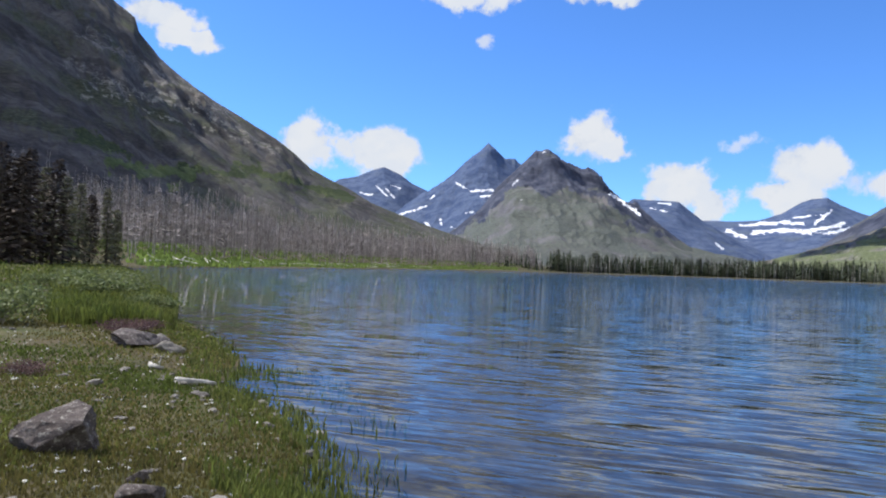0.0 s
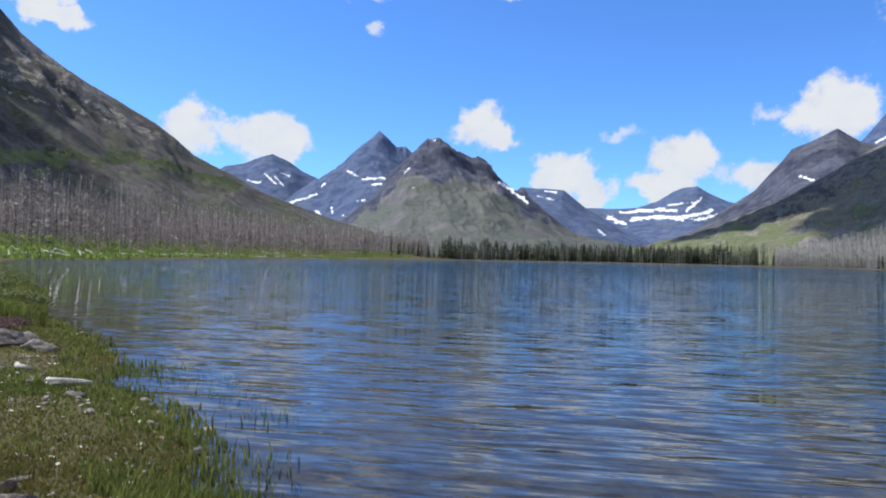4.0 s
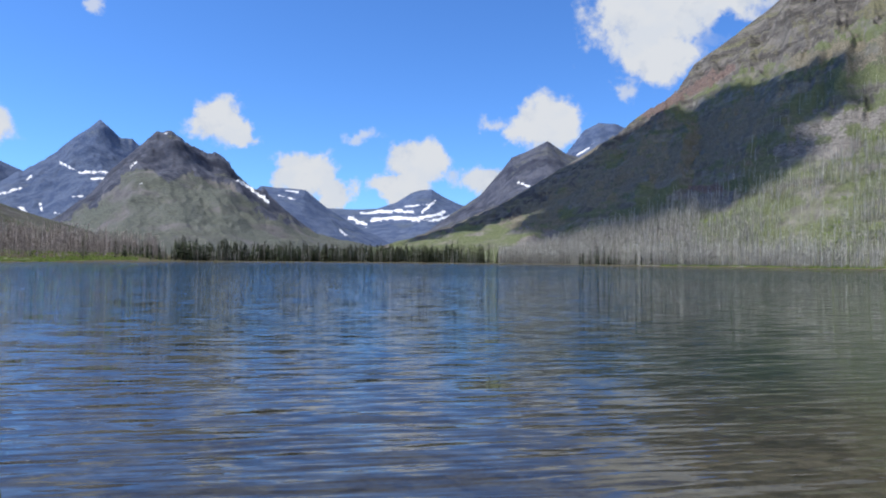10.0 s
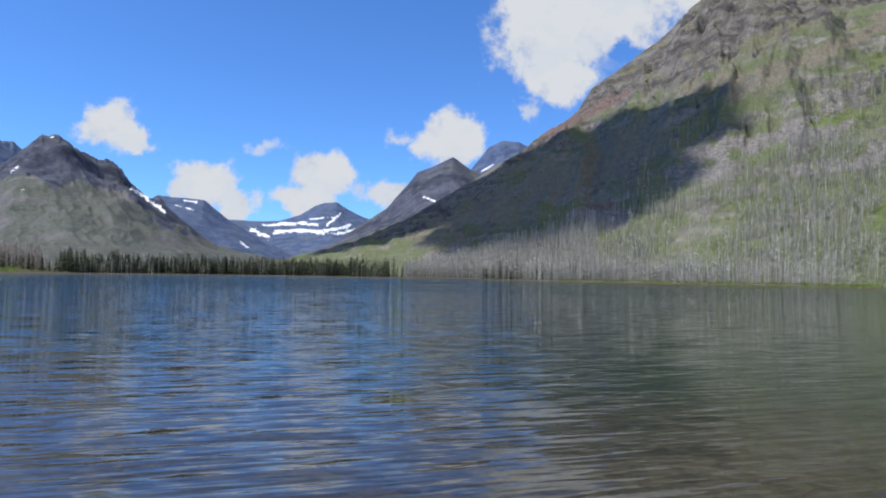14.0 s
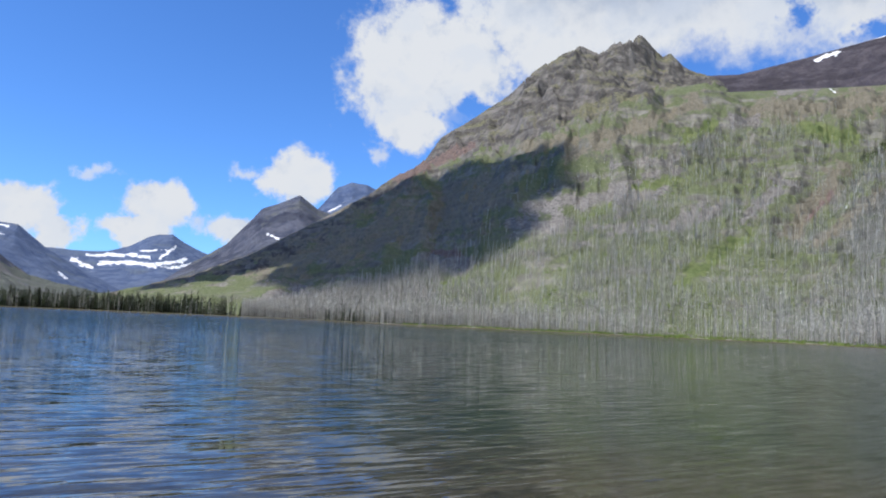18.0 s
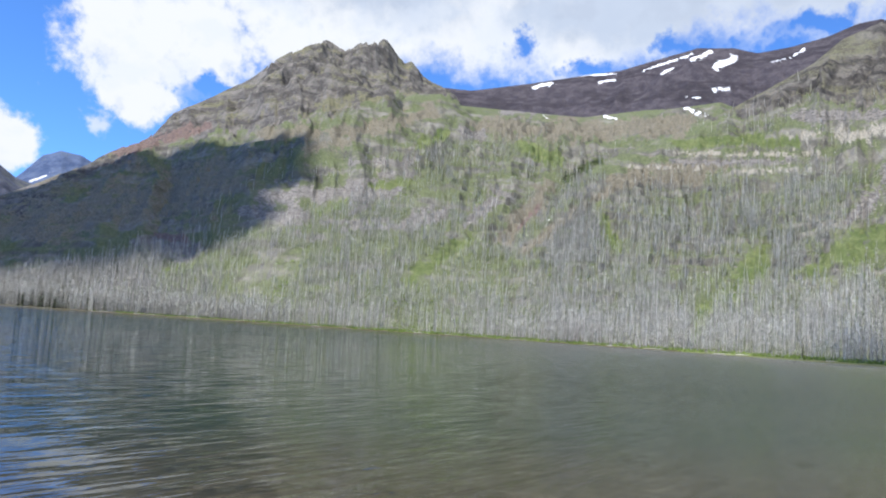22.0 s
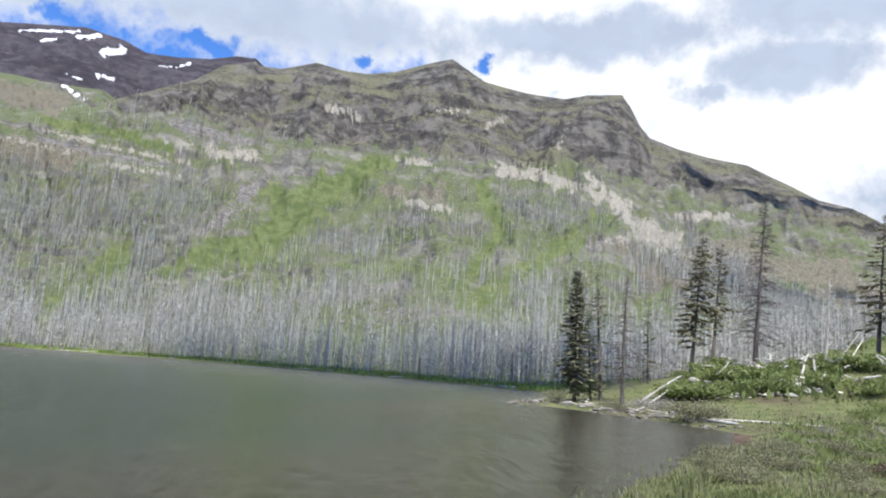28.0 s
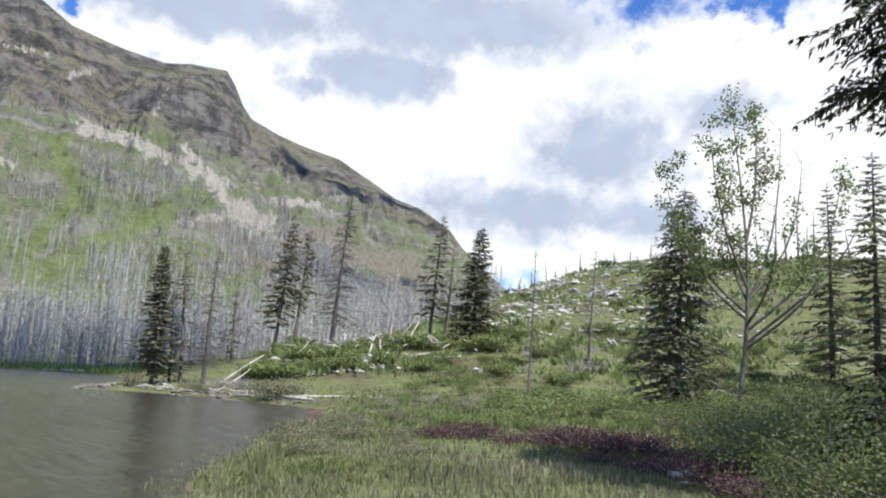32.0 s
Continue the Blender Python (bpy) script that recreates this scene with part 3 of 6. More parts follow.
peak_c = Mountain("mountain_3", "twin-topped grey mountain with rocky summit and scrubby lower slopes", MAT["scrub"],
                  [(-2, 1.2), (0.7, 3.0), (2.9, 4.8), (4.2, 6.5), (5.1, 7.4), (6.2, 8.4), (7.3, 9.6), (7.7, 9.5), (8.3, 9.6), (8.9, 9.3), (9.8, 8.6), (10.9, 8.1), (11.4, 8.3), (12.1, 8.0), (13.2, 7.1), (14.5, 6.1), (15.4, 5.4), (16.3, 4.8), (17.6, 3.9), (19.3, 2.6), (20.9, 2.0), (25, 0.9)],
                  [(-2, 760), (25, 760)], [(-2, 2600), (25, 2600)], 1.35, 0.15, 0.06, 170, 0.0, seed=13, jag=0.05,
                  cap=[(-2, 1.5), (2.9, 3.6), (5.1, 6.2), (7.9, 6.4), (11.9, 5.6), (15.5, 3.4), (25, 2)], cap_mat=MAT["hazed_peak_rock"])
peak_d = Mountain("mountain_4", "low ridge tinted haze blue-grey, with a snowfield", MAT["hazed_rock"],
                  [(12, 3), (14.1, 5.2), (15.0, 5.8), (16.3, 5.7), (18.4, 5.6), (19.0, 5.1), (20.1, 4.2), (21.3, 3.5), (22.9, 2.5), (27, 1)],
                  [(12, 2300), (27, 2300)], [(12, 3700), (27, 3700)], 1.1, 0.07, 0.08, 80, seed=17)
peak_e = Mountain("mountain_5", "far flat-topped mountain covered with broad snowfields", MAT["hazed_rock"],
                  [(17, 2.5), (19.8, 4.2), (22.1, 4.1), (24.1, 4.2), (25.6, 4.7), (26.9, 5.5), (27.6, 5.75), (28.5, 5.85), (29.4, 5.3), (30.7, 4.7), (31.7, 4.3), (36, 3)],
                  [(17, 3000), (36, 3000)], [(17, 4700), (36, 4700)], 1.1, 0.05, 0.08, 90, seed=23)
dome_b = Mountain("mountain_6", "grey rounded summit behind the dome", MAT["hazed_rock"],
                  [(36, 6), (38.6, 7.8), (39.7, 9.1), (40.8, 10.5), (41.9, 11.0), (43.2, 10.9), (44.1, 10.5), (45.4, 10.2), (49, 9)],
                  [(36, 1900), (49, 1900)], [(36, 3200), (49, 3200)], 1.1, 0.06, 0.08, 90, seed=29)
dome_a = Mountain("mountain_7", "dome-shaped grey rock summit with a snow patch", MAT["hazed_peak_rock"],
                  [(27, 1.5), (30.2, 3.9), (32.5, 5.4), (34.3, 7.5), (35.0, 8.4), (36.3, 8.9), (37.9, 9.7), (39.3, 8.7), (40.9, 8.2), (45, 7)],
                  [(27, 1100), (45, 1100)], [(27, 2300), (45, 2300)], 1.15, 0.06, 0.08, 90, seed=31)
left_mt = Mountain("mountain_8", "steep dark green and grey mountainside above burnt forest", MAT["left_slope"],
                   [(-75, 22), (-50, 25), (-34, 24), (-29, 21), (-25.7, 18.1), (-24.3, 17.2), (-24, 16.3), (-22.5, 14.7), (-20.9, 13.5), (-18.6, 12.1), (-16.6, 11.1), (-13.6, 9.5), (-12.3, 8.6), (-10.9, 7.4), (-9.5, 6.7), (-7.7, 5.9), (-5.9, 4.9), (-4, 4.2), (-1.2, 3.2), (4, 1.6), (12, 0.8)],
                   [(-75, 170), (-24, 190), (-10, 290), (0, 420), (12, 640)], [(-75, 800), (-24, 900), (0, 1200), (12, 1500)], 1.4, 0.06, 0.1, 150, 0.0, seed=37, gully=1.3)
crag_mt = Mountain("mountain_9", "tall rocky crag with grey cliffs and reddish shoulder", MAT["grass_slope"],
                   [(22, 0.6), (25.5, 1.5), (30.2, 2.9), (34.8, 5.0), (39.3, 7.7), (43.7, 10.4), (45, 11.4), (47.9, 13.4), (49.1, 15.0), (51.8, 16.7), (54.5, 18.4), (56.3, 20.1), (58.6, 21.7), (60.3, 22.2), (61.9, 21.6), (63.2, 22.6), (64.2, 23.1), (65.3, 22.8), (66.1, 21.9), (66.9, 21.1), (67.5, 21.3), (68.5, 20.3), (69.5, 19.8), (70.7, 19.4), (76, 16), (84, 10)],
                   [(22, 680), (30, 650), (38, 570), (45, 460), (58, 375), (70, 335), (84, 300)], [(22, 1000), (45, 1050), (65, 1250), (84, 1250)],
                   1.12, 0.085, 0.09, 180, 9.0, seed=41, jag=0.02,
                   cap=[(22, 1.2), (32, 2.6), (40, 6), (44.9, 10.2), (49.3, 12.5), (52.3, 13.8), (56.2, 14.9), (60.8, 16.4), (64.3, 17.4), (67.9, 18.6), (84, 17.5)], cap_mat=MAT["crag_rock"])
rear_mt = Mountain("mountain_10", "dark brown-black ridge streaked with snow", MAT["rear_rock"],
                   [(62, 14), (66, 18.4), (70.2, 19.5), (72.6, 19.4), (77.3, 20.1), (82, 20.8), (84.8, 21.1), (87.6, 21.8), (90.8, 22.5), (93.5, 22.3), (95.2, 21.8), (97.4, 22), (99.9, 22.4), (101.9, 23.0), (103.4, 23.1), (108, 20)],
                   [(62, 1100), (108, 1100)], [(62, 2000), (108, 2000)], 1.1, 0.04, 0.08, 230, seed=47, jag=0.006)
shoulder = Mountain("mountain_11", "grassy shoulder with ledges and grey burnt trees", MAT["grass_slope"],
                    [(42, 2), (48, 8), (53.5, 12.6), (58.9, 15.2), (64, 17.2), (67.9, 18.8), (70.2, 19.0), (71.7, 18.2), (76.4, 18.0), (82.1, 17.6), (86.7, 18.1), (89.5, 18.2), (92.6, 18.5), (96, 17), (104, 12)],
                    [(42, 490), (58, 362), (68, 326), (80, 292), (104, 240)], [(42, 900), (60, 900), (72, 900), (84, 1000), (104, 1000)], 1.45, 0.07, 0.09, 210, 11.0, seed=53, jag=0.006)
right_mt = Mountain("mountain_12", "long mountainside with burnt forest, green swards, scree and dark cliffs along its crest", MAT["grass_slope"],
                    [(73.5, 2), (75.1, 4.0), (77.3, 7.3), (79.1, 9.2), (81.3, 12.4), (83.6, 14.1), (86.4, 15.2), (89.5, 16.4), (92.6, 17.6), (96.5, 19.5), (99, 20.7), (100.9, 22.1), (103.4, 22.9), (103.7, 22.6), (105.6, 22.7), (108.3, 23.6), (110.7, 23.3), (112.6, 23.3), (115, 23.7), (117.8, 24.6), (119.8, 25.1), (121.3, 24.3), (122.8, 23.5), (126.3, 22.8), (129.6, 22.4), (131.5, 22.7), (134.3, 22.7), (135, 21.8), (135.9, 20.2), (136.6, 19.4), (138.8, 18.5), (141, 17.8), (143.9, 17.1), (147, 15.4), (148.8, 14.3), (151, 13.6), (153.4, 12.1), (154.5, 10.7), (156.6, 8.8), (160, 6), (170, 3)],
                    [(73.5, 310), (79, 294), (92, 264), (106, 220), (118, 172), (128, 146), (140, 170), (170, 260)], [(73.5, 400), (79, 510), (84, 600), (90, 700), (97, 820), (105, 900), (135, 850), (170, 900)],
                    1.6, 0.075, 0.11, 180, 9.0, seed=59, jag=0.005,
                    cap=[(73.5, 17.5), (90, 18), (94, 17.3), (98.1, 18), (105.3, 17.4), (110.9, 17), (115.6, 17.9), (121.4, 17), (128, 17.3), (130.8, 17.4), (134.5, 16.3), (138.9, 15.4), (143.9, 13.9), (148.8, 12.9), (152.3, 11.6), (170, 8)],
                    cap_mat=MAT["cliff_rock"])

# ---- snowfields, swards, scree ----
SIDES = (crag_mt, shoulder, right_mt)
STROKES = []


def brush(layer, pts, w, on=SIDES, full=1.0):
    for mt in on:
        mt.paint(layer, pts, w * (0.95 if layer == "snow" else 1.7 if layer == "rock" else 0.8 if layer == "rust" else 1.15), 100 + len(STROKES), 1.0 if layer == "snow" else 1.5, min(full, 0.7) if layer == "snow" else full)
    if full == 1.0:
        STROKES.append((layer, pts, w))


brush("earth", [(38, 4.5), (46, 7.5), (53, 10.5)], 2.4, full=0.62)
brush("rock", [(36, 1.5), (44, 1.9), (49, 2.6)], 0.6, full=0.8)
brush("earth", [(36, 1.5), (46, 2.4)], 0.8, full=0.8)
brush("earth", [(74, 16.8), (82, 16.4), (90, 16.8)], 0.9, full=0.75)
brush("earth", [(137, 9.5), (145, 9.5), (152, 8)], 2.2, full=0.7)
brush("bush", [(80.8, 12.7), (82.2, 13.6), (83.5, 14.2)], 0.45)
brush("earth", [(79.2, 12.0), (77.7, 9.9), (76.3, 7.8)], 0.9)
brush("earth", [(86.4, 13.4), (81.8, 10.2), (77.8, 6.9)], 0.53)
brush("earth", [(84.5, 13.0), (91.3, 12.9)], 0.57)
brush("earth", [(56.3, 14.4), (63.5, 15.6), (69.8, 17.6)], 0.66)
brush("earth", [(59.3, 13.6), (62.7, 14.6)], 0.49)
brush("earth", [(86.8, 13.5), (93.2, 13.9)], 0.66)
brush("earth", [(114.9, 14.4), (119.7, 14.4)], 0.66)
brush("earth", [(82.1, 16.8), (90.4, 17.5)], 0.41)
brush("earth", [(130.6, 11.6), (135.5, 10.8)], 0.49)
brush("rock", [(56.6, 9.8), (63.0, 10.6), (66.5, 11.4)], 0.61)
brush("rock", [(55.5, 8.3), (59.2, 8.3)], 0.61)
brush("rock", [(63.2, 13.1), (68.2, 13.5)], 0.25)
brush("rock", [(72.2, 16.1), (73.7, 15.8)], 0.37)
brush("rock", [(75.5, 17.9), (80.2, 18.1)], 0.25)
brush("rock", [(48.9, 5.1), (51.1, 4.7)], 0.9)
brush("rock", [(65.5, 12.2), (68.2, 12.6)], 0.2)
brush("rock", [(89.1, 14.2), (97.7, 14.0)], 0.16)
brush("rock", [(68.5, 8.3), (70.7, 9.1)], 0.16)
brush("rock", [(61.0, 8.0), (66.6, 8.7)], 0.16)
brush("rock", [(102.8, 11.2), (101.3, 9.6)], 0.33)
brush("rock", [(97.7, 17.1), (103.7, 16.8)], 0.33)
brush("rock", [(74.8, 10.9), (73.0, 8.8)], 0.25)
brush("rock", [(-27.4, 15.5), (-24.0, 14.1), (-17.5, 11.6)], 0.37, on=(left_mt,), full=0.55)
brush("rock", [(-28.4, 13.4), (-24.7, 12.0)], 0.37, on=(left_mt,), full=0.55)
brush("rock", [(-19.6, 11.4), (-13.6, 8.5)], 0.29, on=(left_mt,), full=0.55)
brush("scree", [(97.4, 15.4), (99.0, 15.7)], 0.41)
brush("scree", [(100.7, 15.5), (104.2, 16.0)], 0.57)
brush("rock", [(105.3, 14.2), (103.4, 11.9), (102.1, 10.2)], 0.45)
brush("scree", [(115.7, 17.0), (118.5, 16.7)], 0.29)
brush("scree", [(124.3, 16.5), (128.1, 16.3), (130.9, 15.6), (133.6, 14.6), (135.9, 12.8)], 0.57)
brush("scree", [(136.8, 12.4), (138.5, 11.5)], 1.23)
brush("scree", [(131.8, 16.5), (135.0, 13.9)], 0.41)
brush("scree", [(109.6, 20.3), (112.5, 20.0)], 0.29)
brush("scree", [(124.5, 20.8), (123.1, 20.0)], 0.29)
brush("scree", [(118.7, 21.1), (122.5, 21.1)], 0.16)
brush("scree", [(115.9, 13.8), (120.7, 13.1)], 0.25)
brush("scree", [(129.1, 18.5), (130.0, 20.5)], 0.25, full=0.5)
brush("scree", [(132.0, 11.2), (135.1, 11.5)], 0.41)
brush("scree", [(138.9, 13.3), (142.6, 13.3)], 0.33)
brush("rock", [(62.7, 7.7), (68.5, 8.3)], 0.2)
brush("rock", [(68.4, 8.9), (70.9, 9.7)], 0.37)
brush("rock", [(63.5, 9.1), (64.8, 9.7)], 0.2)
brush("rock", [(74.8, 11.8), (76.4, 11.2)], 0.29)
brush("rock", [(73.0, 9.2), (75.3, 10.7)], 0.29)
brush("rock", [(60.6, 6.7), (61.5, 7.0)], 0.16)
brush("scree", [(89.1, 14.9), (93.9, 14.6), (99.4, 14.4)], 0.16)
brush("scree", [(85.9, 13.9), (91.3, 13.7)], 0.16)
brush("scree", [(93.5, 13.3), (98.9, 13.4)], 0.16)
brush("scree", [(-27.6, 11.2), (-25.4, 11.5), (-21.5, 10.2)], 0.16, on=(left_mt,), full=0.55)
brush("scree", [(-27.6, 12.0), (-22.4, 11.5)], 0.16, on=(left_mt,), full=0.55)
brush("scree", [(-26.2, 12.6), (-19.5, 11.0), (-15.8, 9.8)], 0.16, on=(left_mt,), full=0.55)
brush("scree", [(-23.6, 12.6), (-19.6, 11.6)], 0.16, on=(left_mt,), full=0.55)
brush("scree", [(-22.7, 10.6), (-15.7, 9.2)], 0.12, on=(left_mt,), full=0.55)
brush("rust", [(45.4, 11.6), (47.9, 12.8), (50.4, 14.2)], 0.57)
brush("rust", [(45.8, 11.6), (49.3, 13.1), (51.8, 14.5)], 0.45)
brush("rust", [(49.2, 5.8), (51.0, 5.7)], 0.49)
brush("rust", [(79.0, 10.6), (77.2, 8.7)], 0.33)
brush("bush", [(-16.5, 7.4), (-11.3, 6.0), (-7.7, 5.3)], 0.49, on=(left_mt,))
brush("bush", [(-27.5, 8.5), (-24.5, 7.6)], 0.57, on=(left_mt,))
brush("bush", [(-20.6, 6.7), (-15.6, 6.6)], 0.41, on=(left_mt,))
brush("sward", [(113.9, 15.9), (109.4, 13.6), (107.0, 11.5), (104.6, 9.0), (101.8, 7.3)], 1.72)
brush("sward", [(108.7, 11.7), (106.3, 9.2)], 1.64)
brush("sward", [(122.9, 15.3), (125.0, 12.2), (123.4, 8.9), (122.1, 7.4)], 0.74)
brush("sward", [(130.6, 11.1), (125.8, 7.7), (122.7, 5.4)], 1.07)
brush("sward", [(122.7, 4.7), (126.9, 4.1)], 1.07)
brush("sward", [(111.9, 8.0), (114.6, 8.0), (121.1, 8.2)], 0.41)
brush("sward", [(134.1, 12.8), (132.3, 13.0)], 0.49)
brush("sward", [(138.2, 7.4), (136.1, 5.5)], 0.66)
brush("sward", [(89.3, 15.5), (94.5, 15.6), (97.8, 15.3)], 0.41)
brush("sward", [(95.7, 7.4), (94.9, 5.2)], 0.74)
brush("sward", [(91.7, 1.9), (90.9, 0.7)], 0.74)
brush("sward", [(112.0, 15.7), (115.7, 16.5)], 0.49)
brush("sward", [(68.3, 3.8), (72.2, 6.7), (73.6, 7.6)], 0.74)
brush("sward", [(60.9, 8.7), (63.0, 9.8)], 0.41)
brush("sward", [(68.6, 14.9), (70.9, 15.9)], 0.49)
brush("sward", [(77.5, 15.1), (79.8, 14.3)], 0.74)
brush("sward", [(49.8, 3.1), (51.6, 3.7)], 0.33)
brush("sward", [(60.1, 2.5), (61.7, 2.8)], 0.33)
brush("sward", [(64.7, 11.2), (68.3, 11.9)], 0.33)
brush("sward", [(83.7, 10.2), (85.1, 7.1)], 0.57)
brush("sward", [(94.8, 7.1), (93.9, 4.5), (91.4, 2.7)], 0.57)
brush("sward", [(100.8, 7.5), (98.8, 5.8)], 0.66)
brush("sward", [(91.3, 15.8), (95.6, 15.8)], 0.29)
brush("sward", [(-25.6, 6.9), (-23.3, 6.4), (-19.8, 6.3)], 0.57, on=(left_mt,))
brush("sward", [(-21.3, 5.1), (-20.2, 6.1)], 0.33, on=(left_mt,))
brush("snow", [(22.9, 3.8), (25.6, 4.1), (27.1, 3.9)], 0.16, on=(peak_e,))
brush("snow", [(23.7, 3.3), (25.6, 3.5), (28.6, 3.3), (30.3, 3.7), (31.5, 4.3)], 0.2, on=(peak_e,))
brush("snow", [(26.4, 4.4), (28.6, 4.7)], 0.08, on=(peak_e,))
brush("snow", [(27.8, 4.0), (28.8, 4.9)], 0.12, on=(peak_e,))
brush("snow", [(21.9, 3.5), (23.3, 2.9)], 0.2, on=(peak_e,))
brush("snow", [(27.1, 3.4), (29.6, 4.0)], 0.2, on=(peak_e,))
brush("snow", [(13.3, 6.2), (14.5, 5.3), (15.5, 4.6)], 0.18, on=(peak_c,))
brush("snow", [(5.7, 5.5), (6.3, 5.6)], 0.08, on=(peak_c,))
brush("snow", [(5.5, 6.8), (5.9, 7.2)], 0.1, on=(peak_c,))
brush("snow", [(7.8, 9.4), (8.2, 9.5)], 0.06, on=(peak_c,))
brush("snow", [(0.9, 6.8), (2.1, 6.2), (4.0, 6.3)], 0.12, on=(peak_b,))
brush("snow", [(2.9, 5.8), (3.8, 5.8)], 0.12, on=(peak_b,))
brush("snow", [(-3.6, 4.1), (-2.6, 4.4), (-1.5, 4.8)], 0.12, on=(peak_b,))
brush("snow", [(-1.6, 3.5), (-1.1, 3.2)], 0.12, on=(peak_b,))
brush("snow", [(-0.3, 3.8), (-0.2, 3.3)], 0.1, on=(peak_b,))
brush("snow", [(-1.1, 5.5), (-0.8, 5.8)], 0.12, on=(peak_b,))
brush("snow", [(1.7, 4.4), (2.4, 4.5)], 0.08, on=(peak_b,))
brush("snow", [(0.6, 3.2), (1.1, 3.1)], 0.08, on=(peak_b,))
brush("snow", [(-6.8, 5.7), (-5.9, 5.5)], 0.1, on=(peak_a,))
brush("snow", [(-5.6, 6.3), (-4.7, 5.5)], 0.1, on=(peak_a,))
brush("snow", [(-4.8, 6.1), (-4.1, 5.4)], 0.1, on=(peak_a,))
brush("snow", [(-4.6, 6.4), (-3.6, 6.2)], 0.08, on=(peak_a,))
brush("snow", [(16.9, 5.5), (17.8, 5.4)], 0.1, on=(peak_d,))
brush("snow", [(16.3, 5.1), (17.6, 4.8)], 0.06, on=(peak_d,))
brush("snow", [(21.2, 2.4), (21.7, 2.0)], 0.12, on=(peak_d,))
brush("snow", [(77.8, 19.8), (79.4, 20.2)], 0.16, on=(rear_mt,))
brush("snow", [(81.1, 20.8), (84.6, 20.9)], 0.08, on=(rear_mt,))
brush("snow", [(83.2, 20.3), (84.4, 20.4)], 0.16, on=(rear_mt,))
brush("snow", [(86.7, 21.1), (90.4, 22.1)], 0.12, on=(rear_mt,))
brush("snow", [(90.4, 21.7), (91.7, 22.2)], 0.25, on=(rear_mt,))
brush("snow", [(92.1, 21.1), (93.7, 21.6)], 0.37, on=(rear_mt,))
brush("snow", [(92.1, 19.5), (93.0, 19.5)], 0.2, on=(rear_mt,))
brush("snow", [(96.1, 21.1), (97.6, 21.3), (98.4, 21.8)], 0.12, on=(rear_mt,))
brush("snow", [(90.0, 19.0), (91.1, 18.9)], 0.12, on=(rear_mt,))
brush("snow", [(88.1, 20.8), (89.0, 21.2)], 0.12, on=(rear_mt,))
brush("snow", [(89.9, 18.2), (91.5, 17.6)], 0.16)
brush("snow", [(83.7, 17.7), (84.7, 17.5)], 0.12)
brush("snow", [(78.7, 17.8), (79.1, 17.5)], 0.08)
# white water of the creek, drawn with the snow layer
brush("snow", [(80.5, 11.1), (80.2, 10.4)], 0.05, full=0.7)
brush("snow", [(79.8, 9.7), (79.4, 9.0)], 0.05, full=0.7)
brush("snow", [(35.5, 6.5), (36.4, 6.1)], 0.12, on=(dome_a,))
brush("snow", [(40.2, 8.5), (41.5, 9.4)], 0.1, on=(dome_b,))
for mt in (peak_a, peak_b, peak_c, peak_d, peak_e, dome_a, dome_b, left_mt, crag_mt, rear_mt, shoulder, right_mt):
    mt.lay()

# ---- helpers for things ----


class Soup:
    """Triangles gathered into one mesh."""

    def __init__(self):
        self.v, self.f = [], []

    def tri(self, a, b, c):
        n = len(self.v)
        self.v += [tuple(a), tuple(b), tuple(c)]
        self.f.append((n, n + 1, n + 2))

    def quad(self, a, b, c, d):
        n = len(self.v)
        self.v += [tuple(a), tuple(b), tuple(c), tuple(d)]
        self.f += [(n, n + 1, n + 2), (n, n + 2, n + 3)]

    def tube(self, points, radii, sides=6, closed=True):
        points = [Vector(q) for q in points]
        start = len(self.v)
        for i, q in enumerate(points):
            d = (points[min(i + 1, len(points) - 1)] - points[max(i - 1, 0)]).normalized()
            a = d.cross(Vector((0.31, 0.95, 0.12)) if abs(d.y) < 0.8 else Vector((1, 0, 0))).normalized()
            b2 = d.cross(a)
            for k in range(sides):
                w = 2 * math.pi * k / sides
                self.v.append(tuple(q + (a * math.cos(w) + b2 * math.sin(w)) * radii[i]))
        for i in range(len(points) - 1):
            for k in range(sides):
                p0, p1 = start + i * sides + k, start + i * sides + (k + 1) % sides
                self.f += [(p0, p1, p1 + sides), (p0, p1 + sides, p0 + sides)]
        if closed:
            for row in (start, start + (len(points) - 1) * sides):
                for k in range(1, sides - 1):
                    self.f.append((row, row + k, row + k + 1))

    def mesh(self, name, mat, soft=False):
        return mesh_from(name, self.v, self.f, mat, soft)


def part(name, soup, mat, parent, label="", soft=False):
    ob = new(name, soup.mesh(name, mat, soft))
    ob.parent = parent
    if label:
        tagged(ob, label)
    return ob


def land(az, r):
    """A point of the ground."""
    x, y = polar(np.array([float(az)]), np.array([float(r)]))
    return Vector((float(x[0]), float(y[0]), float(ground_height(x, y)[0])))


